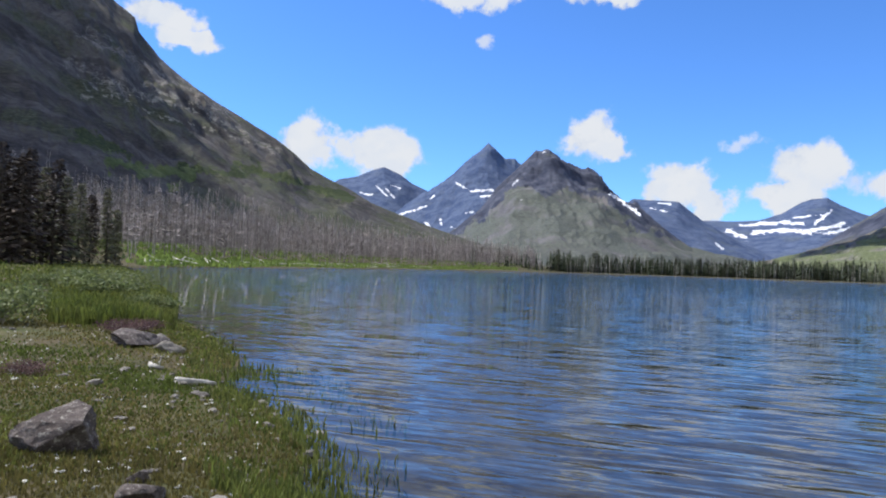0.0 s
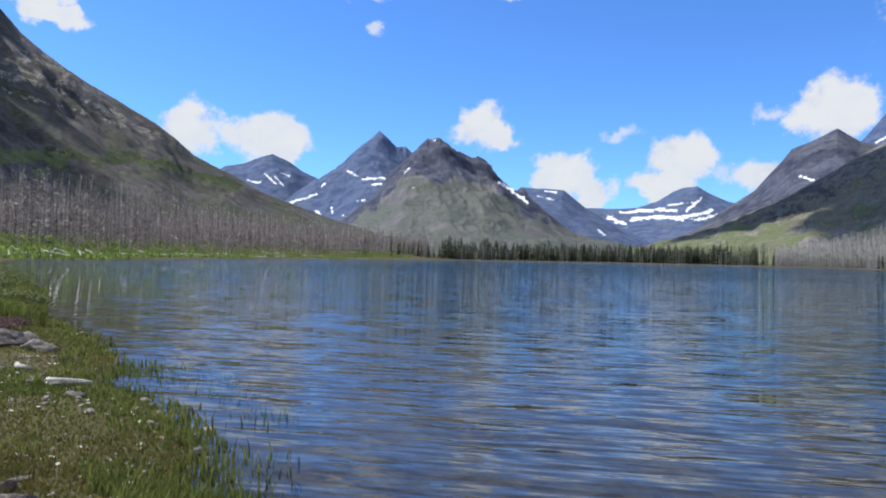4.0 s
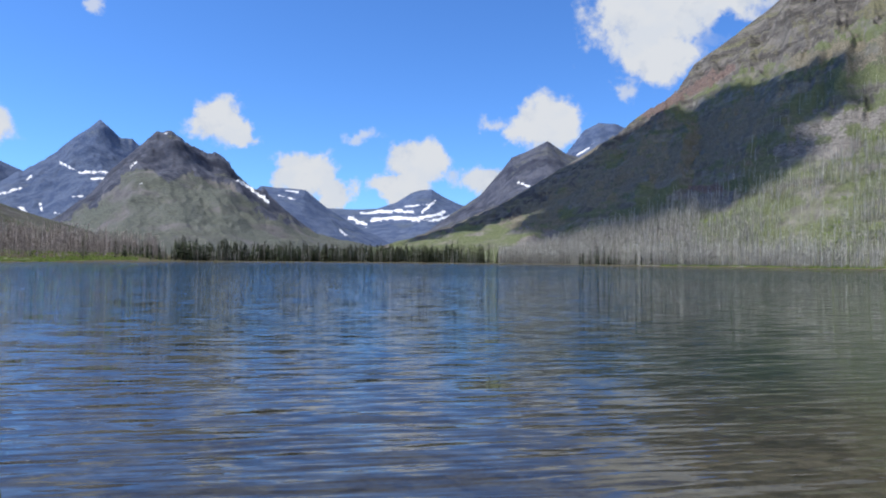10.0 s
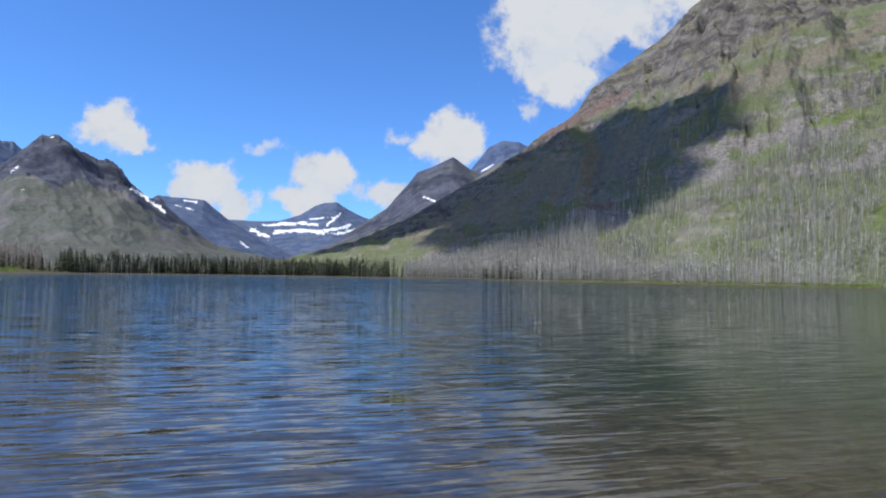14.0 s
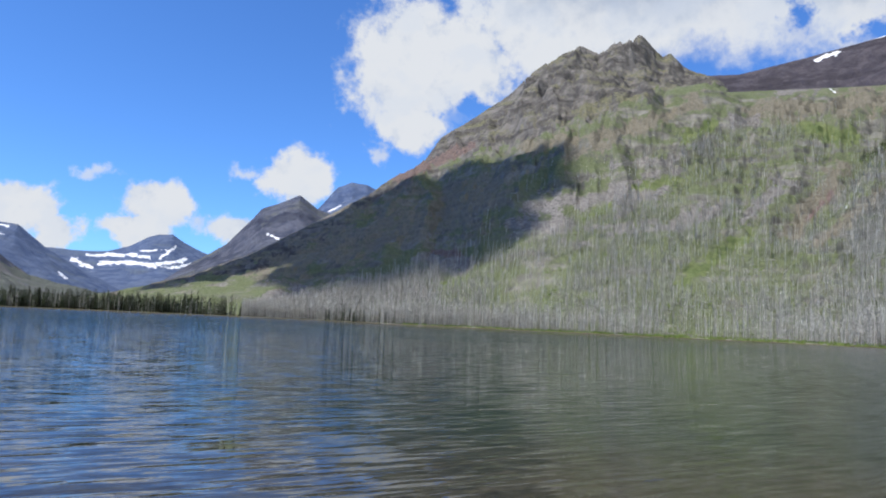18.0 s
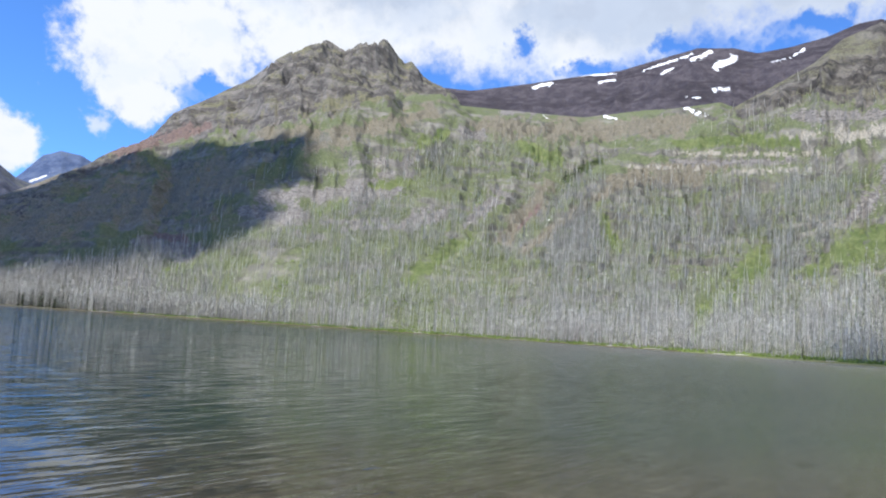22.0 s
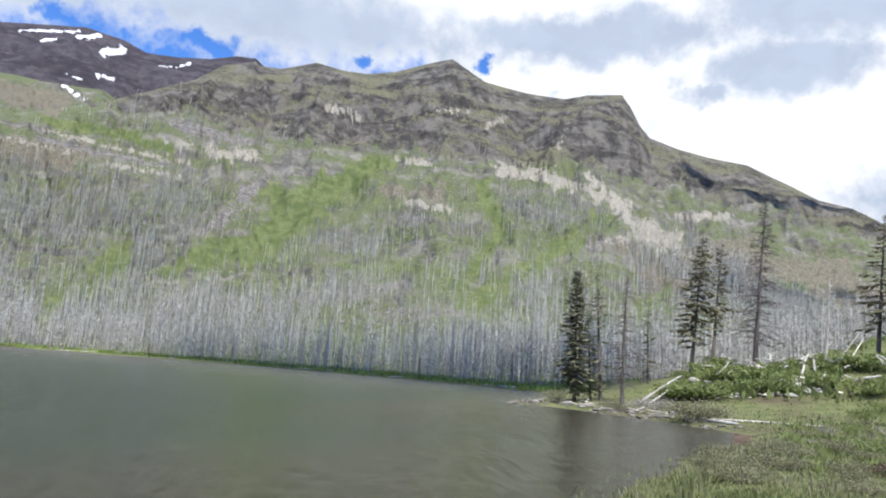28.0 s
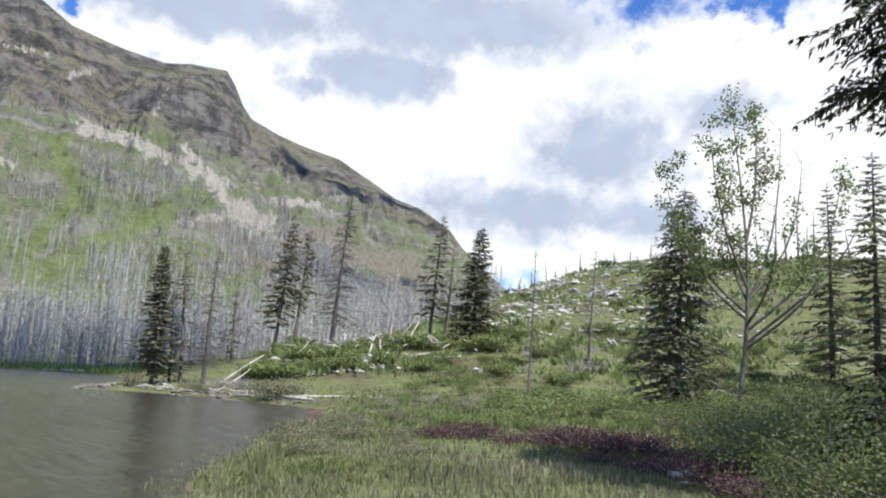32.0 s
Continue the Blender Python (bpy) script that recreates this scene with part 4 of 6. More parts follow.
MAT.update({
    "bark": plain("bark", (0.10, 0.085, 0.075), (0.19, 0.165, 0.145), 3.0, 0.9, 6.0, 0.02, stretch=(1, 1, 0.2)),
    "pale_wood": plain("pale_wood", (0.40, 0.375, 0.34), (0.58, 0.555, 0.51), 2.0, 0.85, 9.0, 0.01, spread=0.22, stretch=(1, 1, 1)),
    "grey_twig": plain("grey_twig", (0.24, 0.22, 0.20), (0.36, 0.335, 0.31), 2.0, 0.9, 6.0, 0.01, spread=0.3),
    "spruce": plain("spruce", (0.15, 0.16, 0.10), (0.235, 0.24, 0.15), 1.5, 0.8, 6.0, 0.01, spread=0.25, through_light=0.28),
    # darker copy of the spruce needles, with the near tree's shade in the colour
    "shaded_spruce": plain("shaded_spruce", (0.026, 0.036, 0.022), (0.05, 0.064, 0.036), 1.5, 0.8, 6.0, 0.01, spread=0.4),
    "dead_bark": plain("dead_bark", (0.10, 0.084, 0.078), (0.18, 0.155, 0.145), 2.0, 0.9, 6.0, 0.01, spread=0.3),
    "pine": plain("pine", (0.155, 0.15, 0.095), (0.25, 0.235, 0.15), 1.5, 0.8, 6.0, 0.01, spread=0.28, through_light=0.28),
    "ember": plain("ember", (0.075, 0.058, 0.048), (0.115, 0.088, 0.072), 1.5, 0.85, 6.0, 0.01, spread=0.35),
    "rusty": plain("rusty", (0.065, 0.05, 0.04), (0.11, 0.08, 0.06), 1.5, 0.85, 6.0, 0.01, spread=0.35),
    "aspen_leaf": plain("aspen_leaf", (0.15, 0.20, 0.07), (0.24, 0.29, 0.12), 2.0, 0.55, 6.0, 0.005, spread=0.35, through_light=0.4),
    "aspen_bark": plain("aspen_bark", (0.115, 0.105, 0.092), (0.20, 0.185, 0.16), 3.0, 0.8, 5.0, 0.01),
    "willow": plain("willow", (0.16, 0.21, 0.072), (0.25, 0.295, 0.118), 1.2, 0.6, 6.0, 0.005, spread=0.2, through_light=0.4),
    "willow_dark": plain("willow_dark", (0.118, 0.155, 0.058), (0.185, 0.218, 0.09), 1.2, 0.6, 6.0, 0.005, spread=0.25, through_light=0.4),
    "red_brush": plain("red_brush", (0.105, 0.062, 0.066), (0.165, 0.105, 0.10), 1.2, 0.8, 6.0, 0.005, spread=0.4, through_light=0.4),
    "far_green": plain("far_green", (0.17, 0.25, 0.06), (0.26, 0.34, 0.10), 0.1, 0.7, 6.0, 0.005, spread=0.3, through_light=0.4),
    "grass": plain("grass", (0.17, 0.205, 0.085), (0.27, 0.285, 0.15), 0.35, 0.7, 6.0, 0.005, spread=0.3, through_light=0.4),
    "olive_grass": plain("olive_grass", (0.15, 0.135, 0.045), (0.24, 0.21, 0.08), 0.35, 0.8, 6.0, 0.005, spread=0.35, through_light=0.3),
    "dry_grass": plain("dry_grass", (0.19, 0.195, 0.115), (0.29, 0.285, 0.18), 0.35, 0.8, 6.0, 0.005, spread=0.35, through_light=0.4),
    "bank_grass": plain("bank_grass", (0.105, 0.14, 0.03), (0.185, 0.205, 0.058), 0.35, 0.7, 6.0, 0.005, spread=0.4, through_light=0.35),
    "stone": plain("stone", (0.15, 0.137, 0.12), (0.26, 0.24, 0.215), 3.0, 0.9, 7.0, 0.02, spread=0.2, spot=(0.18, 0.15, 0.14)),
    "boulder": plain("boulder", (0.075, 0.06, 0.056), (0.155, 0.132, 0.122), 4.0, 0.9, 8.0, 0.03, spot=(0.30, 0.28, 0.25)),
    "white_rock": plain("white_rock", (0.42, 0.41, 0.37), (0.60, 0.59, 0.55), 1.0, 0.9, 8.0, 0.03, spread=0.2, spot=(0.40, 0.38, 0.34)),
    "cloud": plain("cloud", (0.9, 0.9, 0.9), (0.86, 0.86, 0.87), 0.004, 1.0, 6.0, 2.0),
})

FAR_SHORE = table([(-30, 150), (-24, 118), (-22, 132), (-17, 145), (-8, 218), (0, 325), (10, 505), (20, 615), (30, 615), (38, 535), (45, 425), (58, 340), (68, 304), (80, 272),
                   (92, 244), (106, 202), (115, 164), (121.7, 142), (126, 126), (129, 120), (140, 130), (160, 170)])

# ---- clouds overhead, whose shade lies on the slopes ----


def cloud(mt, spots, climb, seed):
    """A cumulus between the sun and the stretch of mountainside that lies in its shade: bearing, elevation and metres across half."""
    rnd = random.Random(seed)
    bm = bmesh.new()
    for a, e, size in spots:
        # with no mountainside given, the shade lies on the far bank
        r = float(mt.sight(np.array([[float(a)]]), np.array([[float(e)]]))[0, 0]) if mt else float(FAR_SHORE(a)) + 9
        x, y = polar(a, r)
        mid = Vector((x, y, EYE[2] + r * math.tan(radians(e)))) + heading(SUN_AZ, SUN_EL) * climb
        for k in range(4):
            at = mid + Vector((rnd.gauss(0, 1), rnd.gauss(0, 1), rnd.gauss(0, 0.4))) * size * 0.3 * (k > 0)
            bmesh.ops.create_icosphere(bm, subdivisions=3, radius=size * (1 if k == 0 else rnd.uniform(0.5, 0.8)), matrix=Matrix.Translation(at) @ Matrix.Diagonal((1, 1, 0.7, 1)))
    size = sum(q[2] for q in spots) / len(spots)
    for v in bm.verts:
        v.co += v.normal * size * 0.16 * (noise.fractal(v.co / size * 2.2, 0.9, 2.0, 4) + 0.2)
    me = bpy.data.meshes.new("cloud")
    bm.to_mesh(me)
    bm.free()
    me.materials.append(MAT["cloud"])
    me.polygons.foreach_set("use_smooth", np.ones(len(me.polygons), bool))
    tagged(new("cloud", me), "white cumulus cloud drifting high over the valley", "cloud", kind="structure")


cloud(crag_mt, [(30, 2.6, 46), (33, 3.8, 66), (36, 5.2, 88), (39, 6.6, 108), (42, 7.8, 120), (45.5, 8.4, 120), (49, 8.8, 112), (51.8, 9.8, 96), (54.2, 11.2, 74), (56, 13.0, 46), (51.6, 6.6, 60), (43, 5.0, 74), (46.5, 5.0, 62), (39.5, 4.0, 60)], 2000.0, 5)
cloud(None, [(100, 1.2, 10), (103, 1.4, 14), (106, 1.5, 16), (109, 1.6, 17), (112, 1.7, 18), (115, 1.8, 18), (118, 2.0, 18), (121, 2.1, 18), (124, 2.2, 18), (127, 2.3, 17), (130, 2.3, 17)], 1900.0, 6)
cloud(right_mt, [(141, 16.4, 26), (145, 15.0, 28), (149, 13.4, 26), (152, 12.0, 24)], 1950.0, 10)
cloud(right_mt, [(143, 7.4, 16), (147, 7.4, 18), (151, 7.0, 17)], 1900.0, 11)
cloud(left_mt, [(-52, 14, 120), (-44, 12, 110), (-37, 10, 95), (-34, 16, 90), (-31.5, 20, 60), (-32, 6, 55)], 2200.0, 7)

# ---- burnt forest ----
FORMS = [left_mt, crag_mt, shoulder, right_mt]


def surface(az, r):
    x, y = polar(az, r)
    z = ground_height(x, y)
    for mt in FORMS:
        ok = (r > mt.base(az)) & (r < mt.top(az))
        a0 = {left_mt: (-75, 12), crag_mt: (22, 84), shoulder: (42, 104), right_mt: (73.5, 170)}[mt]
        ok &= (az > a0[0]) & (az < a0[1])
        z = np.where(ok, np.maximum(z, mt.height(az, r)), z)
    return x, y, z



def snag_form(seed, height=11.5, limbs=26):
    """A burnt trunk and its bare limbs, as two soups."""
    rnd = random.Random(seed)
    trunk, twigs = Soup(), Soup()
    bend = [rnd.uniform(-0.4, 0.4) for _ in range(2)]
    spine = [Vector((bend[0] * f * f, bend[1] * f * f, height * f)) for f in (-0.02, 0.35, 0.7, 1.0)]
    trunk.tube([spine[0], spine[2], spine[3]], [0.068, 0.05, 0.015], 4, False)
    for k in range(limbs):
        f = 0.14 + 0.85 * rnd.random() ** 0.75
        at = Vector((bend[0] * f * f, bend[1] * f * f, height * f))
        w, l = rnd.uniform(0, 6.28), rnd.uniform(0.45, 1.5) * (1.2 - f * 0.75)
        out = Vector((math.cos(w), math.sin(w), rnd.uniform(-0.7, 0.6)))
        side = Vector((-math.sin(w), math.cos(w), 0.8)) * 0.072
        twigs.tri(at + side, at - side, at + out * l)
    return trunk, twigs


TREELINE = table([(-32, 30), (40, 30), (44, 3.2), (52, 5.5), (58, 7.5), (62, 9), (66, 14), (70, 15.5), (76, 15.5), (79, 13.5), (84, 12.5), (95, 14), (105, 12.5), (115, 13), (125, 15), (135, 13), (145, 13.5), (158, 11)])
SPARSE = {"sward": 0.1, "scree": 0.08, "rock": 0.2, "earth": 0.3, "bush": 0.6, "rust": 0.2, "snow": 0.0}


def scatter_snags(n, az0, az1, depth, bare, seed):
    """Places for n trunks between two azimuths, from the shore up to depth metres behind it, in stands with gaps."""
    rng = np.random.default_rng(seed)
    many = n * 7
    az = rng.uniform(az0, az1, many)
    near = FAR_SHORE(az) + np.where(az < 8, 9, 4)
    r = near + depth(az) * rng.uniform(0, 1, many)
    x, y, z = surface(az, r)
    el = np.degrees(np.arctan2(z - EYE[2], r))
    p = np.clip(0.42 - bare + 2.2 * fractal(x / 60, y / 60, seed + 3, 5), 0.03, 0.8)
    p = np.maximum(p, np.where(az > 8, np.exp(-((r - near) / 38) ** 2) * smooth(az, 30, 54) * (1 - 0.45 * smooth(az, 90, 112)) * np.clip(0.62 + 2.6 * fractal(x / 24, y / 24, seed + 13, 3), 0.14, 1), 0)) * np.where(az < 8, 0.25 + 0.75 * smooth(r - near, 6, 45), 1)
    p = p * (1 - 0.93 * smooth(el, TREELINE(az) - 1.8, TREELINE(az) + 0.8))
    for layer, line, w in STROKES:
        p = p * np.where(off_line(az, el, line) < 0.9 * w, SPARSE[layer], 1)
    keep = (rng.uniform(0, 1, many) < p) & (z > 0.15)
    return np.stack([x, y, z, r], -1)[keep][:n]


SNAG_DEPTH = table([(-32, 120), (-20, 150), (-5, 230), (5, 230), (8, 20), (30, 20), (38, 90), (46, 160), (55, 260), (65, 420), (75, 520), (85, 540), (100, 520), (120, 470), (140, 420), (158, 240)])
sets = [scatter_snags(3700, -32, 8, SNAG_DEPTH, -0.22, 61), scatter_snags(260, 8, 40, SNAG_DEPTH, -0.05, 62), scatter_snags(11500, 34, 84, SNAG_DEPTH, 0.0, 63),
        scatter_snags(19000, 80, 158, SNAG_DEPTH, -0.02, 64)]
forms = [snag_form(70 + k) for k in range(6)]
trunk_meshes = {}
for tone in ("snag", "snag_dark"):
    for k, (a, b) in enumerate(forms):
        trunk_meshes[tone, k] = (a.mesh("dead_tree", MAT[tone], True), b.mesh("branchwork", MAT[tone]))


def snag_crowd(pts, mat, seed, name, tall=1.0):
    """Many trunks joined into one object."""
    rng = np.random.default_rng(seed)
    V, F, count = [], [], 0
    for k, (a, b) in enumerate(forms):
        mine = pts[k::len(forms)]
        v = np.array(a.v + b.v)
        f = np.array(a.f + [tuple(i + len(a.v) for i in t) for t in b.f])
        n = len(mine)
        w, h, lean, lw = rng.uniform(0, 6.28, n), tall * (0.4 + 0.6 * rng.uniform(0, 1, n) ** 1.2), np.abs(rng.normal(0, 0.035, n)), rng.uniform(0, 6.28, n)
        c, s = np.cos(w)[:, None], np.sin(w)[:, None]
        g = (rng.uniform(0.75, 1.2, n) * np.clip(mine[:, 3] / 300, 0.6, 1.5) * tall ** 0.5)[:, None]
        X = (c * v[:, 0] - s * v[:, 1]) * g
        Y = (s * v[:, 0] + c * v[:, 1]) * g
        Z = h[:, None] * v[:, 2]
        X = X + Z * (lean * np.cos(lw))[:, None] + mine[:, 0:1]
        Y = Y + Z * (lean * np.sin(lw))[:, None] + mine[:, 1:2]
        V.append(np.stack([X, Y, Z + mine[:, 2:3] - 0.2], -1).reshape(-1, 3))
        F.append((f[None] + (np.arange(n) * len(v))[:, None, None] + count).reshape(-1, 3))
        count += n * len(v)
    ob = new(name, mesh_from(name, np.concatenate(V), np.concatenate(F), mat, False))
    return tagged(ob, "stand of grey fire-killed trunks on the mountainside", "dead forest", kind="stuff")


rnd = random.Random(11)
for pts, tone, near in ((sets[0], "snag_dark", 110), (sets[1], "snag", 10), (sets[2], "snag", 40), (sets[3], "snag", 130)):
    order = np.argsort(pts[:, 3])
    pts = pts[order]
    shade = tone
    for x, y, z, r in pts[:near]:
        k = rnd.randrange(len(forms))
        tone = rnd.choice((shade, "snag_dark"))
        ob = new("dead_tree", trunk_meshes[tone, k][0])
        kid = new("branchwork", trunk_meshes[tone, k][1])
        kid.parent = ob
        tagged(kid, kind="stuff")
        ob.matrix_basis = pose(x, y, z - 0.1, rnd.gauss(0, 2), rnd.gauss(0, 2), rnd.uniform(0, 360)) @ Matrix.Diagonal((1.3 if shade == "snag_dark" else 0.9, 1.3 if shade == "snag_dark" else 0.9, rnd.uniform(0.45, 1.0) * (1.4 if shade == "snag_dark" else 1.0), 1))
        tagged(ob, "burnt grey tree trunk with bare limbs on the lake shore", "dead tree", group="burnt trees along the shore")
    rest = pts[near:]
    tall = 1.5 if shade == "snag_dark" else 1.3
    snag_crowd(np.concatenate([rest[k::5] for k in range(2)]), MAT["snag_dark" if shade == "snag_dark" else "snag_mid"], 90, "dead_forest", tall)
    snag_crowd(np.concatenate([rest[k::5] for k in range(2, 5)]), MAT[shade], 91, "dead_forest", tall)

# ---- low growth between the trunks ----


def undergrowth(pts, mat, seed, size, label):
    """Clumps of low shrubs on the slopes, each a few leafy blades."""
    rng = np.random.default_rng(seed)
    n, k = len(pts), 9
    base = np.repeat(pts[:, :3], k, 0) + rng.normal(0, 1, (n * k, 3)) * np.array([size, size, size * 0.12])
    h = size * rng.uniform(0.35, 1.0, n * k)
    w, t = rng.uniform(0, 6.28, n * k), rng.uniform(-0.5, 0.5, (n * k, 2))
    side = np.stack([np.cos(w), np.sin(w), rng.uniform(-0.2, 0.2, n * k)], -1) * (h * 0.45)[:, None]
    top = base + np.stack([t[:, 0] * h, t[:, 1] * h, h], -1)
    low = base - np.array([0, 0, 0.3])
    mid = (low + top) / 2
    P = np.stack([low, mid + side, top, mid - side], 1)
    F = (np.array([(0, 1, 2), (0, 2, 3)])[None] + (np.arange(n * k) * 4)[:, None, None]).reshape(-1, 3)
    tagged(new("undergrowth", mesh_from("undergrowth", P.reshape(-1, 3), F, MAT[mat], False)), label, "undergrowth", kind="stuff")


undergrowth(scatter_snags(1500, -30, 8, SNAG_DEPTH, -0.2, 161), "far_green", 1, 0.9, "green low growth under the burnt trees")
undergrowth(scatter_snags(800, 44, 84, SNAG_DEPTH, -0.16, 163), "far_green", 2, 0.9, "green low growth under the burnt trees")
undergrowth(scatter_snags(1500, 80, 158, SNAG_DEPTH, -0.16, 164), "far_green", 3, 0.75, "green low growth under the burnt trees")
undergrowth(scatter_snags(2600, 44, 158, SNAG_DEPTH, -0.1, 165), "grey_twig", 4, 1.0, "grey dead brush under the burnt trees")

def shoreline(n, az0, az1, near, far, seed):
    rng = np.random.default_rng(seed)
    az = rng.uniform(az0, az1, n)
    r = FAR_SHORE(az) + rng.uniform(near, far, n)
    x, y = polar(az, r)
    z = ground_height(x, y)
    return np.stack([x, y, z, r], -1)[z > 0.03]


undergrowth(shoreline(1500, -23, 6, -3, 26, 171), "far_green", 5, 0.8, "bright green bushes and grass along the far bank")
undergrowth(shoreline(2200, 46, 132, -3, 30, 172), "far_green", 6, 0.8, "bright green bushes along the far shore")

def scatter(n, az0, az1, r0, r1, seed, lush=0.0):
    rng = np.random.default_rng(seed)
    az, r = rng.uniform(az0, az1, n), r0 * (r1 / r0) ** rng.uniform(0, 1, n)
    x, y = polar(az, r)
    ok = (shore_distance(x, y) > 0.6) & (fractal(x / 6, y / 6, seed, 4) > lush)
    return np.stack([x, y, ground_height(x, y), r], -1)[ok]


undergrowth(scatter(2600, 146, 189, 17, 60, 181), "willow", 7, 0.24, "low leafy herbs in the meadow")
undergrowth(scatter(1000, 146, 189, 24, 60, 182, 0.05), "dry_grass", 8, 0.2, "dry brown herbs in the meadow")
undergrowth(scatter(800, 148, 189, 20, 60, 184, 0.08), "willow_dark", 10, 0.32, "dark leafy herbs in the meadow")
undergrowth(scatter(2200, 140, 189, 56, 150, 183), "willow", 9, 0.75, "leafy low growth on the hillside")

# ---- living conifers ----


def conifer(height, width, seed, limbs, sprays, mat, bare=0.06, thin=0.0, droop=0.25, trunk_r=0.0, name="conifer", loose=0.0, tufts=1, gap=(2.0, 2.0)):
    """An Empty with a trunk, a crown of needle sprays and, where it is thinned, bare limbs."""
    rnd = random.Random(seed)
    root = new(name)
    trunk, crown, twigs = Soup(), Soup(), Soup()
    tr = trunk_r or height * 0.014
    bx, by = rnd.uniform(-0.02, 0.02) * height, rnd.uniform(-0.02, 0.02) * height
    axis = lambda f: Vector((bx * f * f, by * f * f, height * f))
    trunk.tube([axis(f) for f in (-0.03, 0.0, 0.3, 0.6, 0.85, 1.0)], [tr * 1.4, tr * 1.1, tr * 0.8, tr * 0.5, tr * 0.22, 0.01], 8)
    for k in range(limbs):
        f = bare + (0.985 - bare) * ((k + rnd.random()) / limbs) ** 0.92
        if gap[0] < f < gap[1]:
            continue
        w = k * 2.39996 + rnd.uniform(-0.4, 0.4)
        l = width * 0.5 * ((1 - f) ** 0.75 * 0.95 + 0.05) * rnd.uniform(0.5, 1.18)
        if f < bare + 0.12:
            l *= 0.75
        out = Vector((math.cos(w), math.sin(w), 0))
        side = Vector((-math.sin(w), math.cos(w), 0))
        lift = 0.35 * f - droop * (1 - f) + rnd.uniform(-0.08, 0.08)
        a = axis(f)
        line = lambda s: a + out * l * s + Vector((0, 0, l * (lift * s - 0.22 * s * s + (0.12 * s ** 3))))
        twigs.tube([line(0), line(0.5), line(0.95)], [tr * 0.18, tr * 0.1, 0.004], 3, False)
        if rnd.random() < thin:
            for q in range(3):
                s = rnd.uniform(0.3, 0.9)
                twigs.tri(line(s), line(s + 0.05), line(s) + (side * rnd.choice((-1, 1)) + out * 0.6) * l * 0.3)
            continue
        for q in range(sprays):
            s = 0.12 + 0.88 * (q + rnd.random() * 0.7) / sprays
            for sg in (-1, 1):
                b = line(s)
                reach = (0.16 + 0.3 * (1 - s)) * l * rnd.uniform(0.7, 1.25) + 0.05 + loose
                tip = b + (side * sg * rnd.uniform(0.7, 1.0) + out * rnd.uniform(0.45, 0.9)) * reach + Vector((0, 0, -rnd.uniform(0.05, 0.5) * reach))
                if tufts >= 8:
                    # needles stand off both sides of the twig
                    run = tip - b
                    for n in range(tufts):
                        c = b + run * ((n + rnd.random()) / tufts)
                        for edge in (-1, 1):
                            d = run.normalized() * 0.09 + run.cross(Vector((0, 0, 1))).normalized() * edge * rnd.uniform(0.03, 0.08) + Vector((0, 0, rnd.uniform(-0.1, 0.03)))
                            wide = d.cross(Vector((rnd.uniform(-1, 1), rnd.uniform(-1, 1), 1))).normalized() * 0.02
                            crown.quad(c, c + d * 0.4 - wide, c + d, c + d * 0.4 + wide)
                    continue
                if tufts == 1:
                    wide = (out * 0.8 - side * sg * 0.4 + Vector((0, 0, rnd.uniform(-0.3, 0.3)))) * (0.2 * reach + 0.03)
                    m = b.lerp(tip, 0.55)
                    crown.quad(b - wide * 0.2, m - wide, tip, m + wide)
                    continue
                for n in range(tufts):
                    c = b.lerp(tip, (n + rnd.random()) / tufts)
                    d = (tip - b) * ((1.1 + 0.06 * tufts) / tufts) * rnd.uniform(0.7, 1.3) + Vector((rnd.uniform(-1, 1), rnd.uniform(-1, 1), rnd.uniform(-1.1, 0.3))) * reach * 0.14
                    wide = d.cross(Vector((rnd.uniform(-0.5, 0.5), rnd.uniform(-0.5, 0.5), 1))).normalized() * (d.length * 0.26)
                    crown.quad(c, c + d * 0.5 - wide, c + d, c + d * 0.5 + wide)
    part("trunk", trunk, MAT["bark"], root, soft=True)
    tagged(part("limb", twigs, MAT["bark"], root), kind="stuff")
    if crown.f:
        tagged(part("crown", crown, MAT[mat], root, "crown of dark green needles"), kind="stuff")
    return root


def place(root, at, az_top=None, lean=0.0, turn=0.0, scale=1.0):
    root.matrix_basis = Matrix.Translation(at) @ lean_matrix(lean, az_top) @ pose(0, 0, 0, 0, 0, turn) @ Matrix.Scale(scale, 4)


def lean_matrix(lean, az):
    if not lean:
        return Matrix.Identity(4)
    d = heading(az)
    return Matrix.Rotation(radians(lean), 4, Vector((-d.y, d.x, 0)))


def stand(az, away, el_top, az_top, make, label, category, group="", **kw):
    """A tree at a place of the ground, as tall as its tip's elevation asks, leaning as its tip's azimuth asks."""
    at = land(az, away)
    h = EYE[2] + away * math.tan(radians(el_top)) - at.z
    side = away * math.tan(radians(az_top - az))
    root = make(h, **kw)
    place(root, at - Vector((0, 0, 0.05)), az + 90, math.degrees(math.atan2(side, h)), random.Random(int(az * 77)).uniform(0, 360))
    return tagged(root, label, category, group)


def spruce(h, width=2.4, seed=1, limbs=110, sprays=7, mat="spruce", **kw):
    return conifer(h, width, seed, limbs, sprays, mat, name="spruce_tree", **kw)


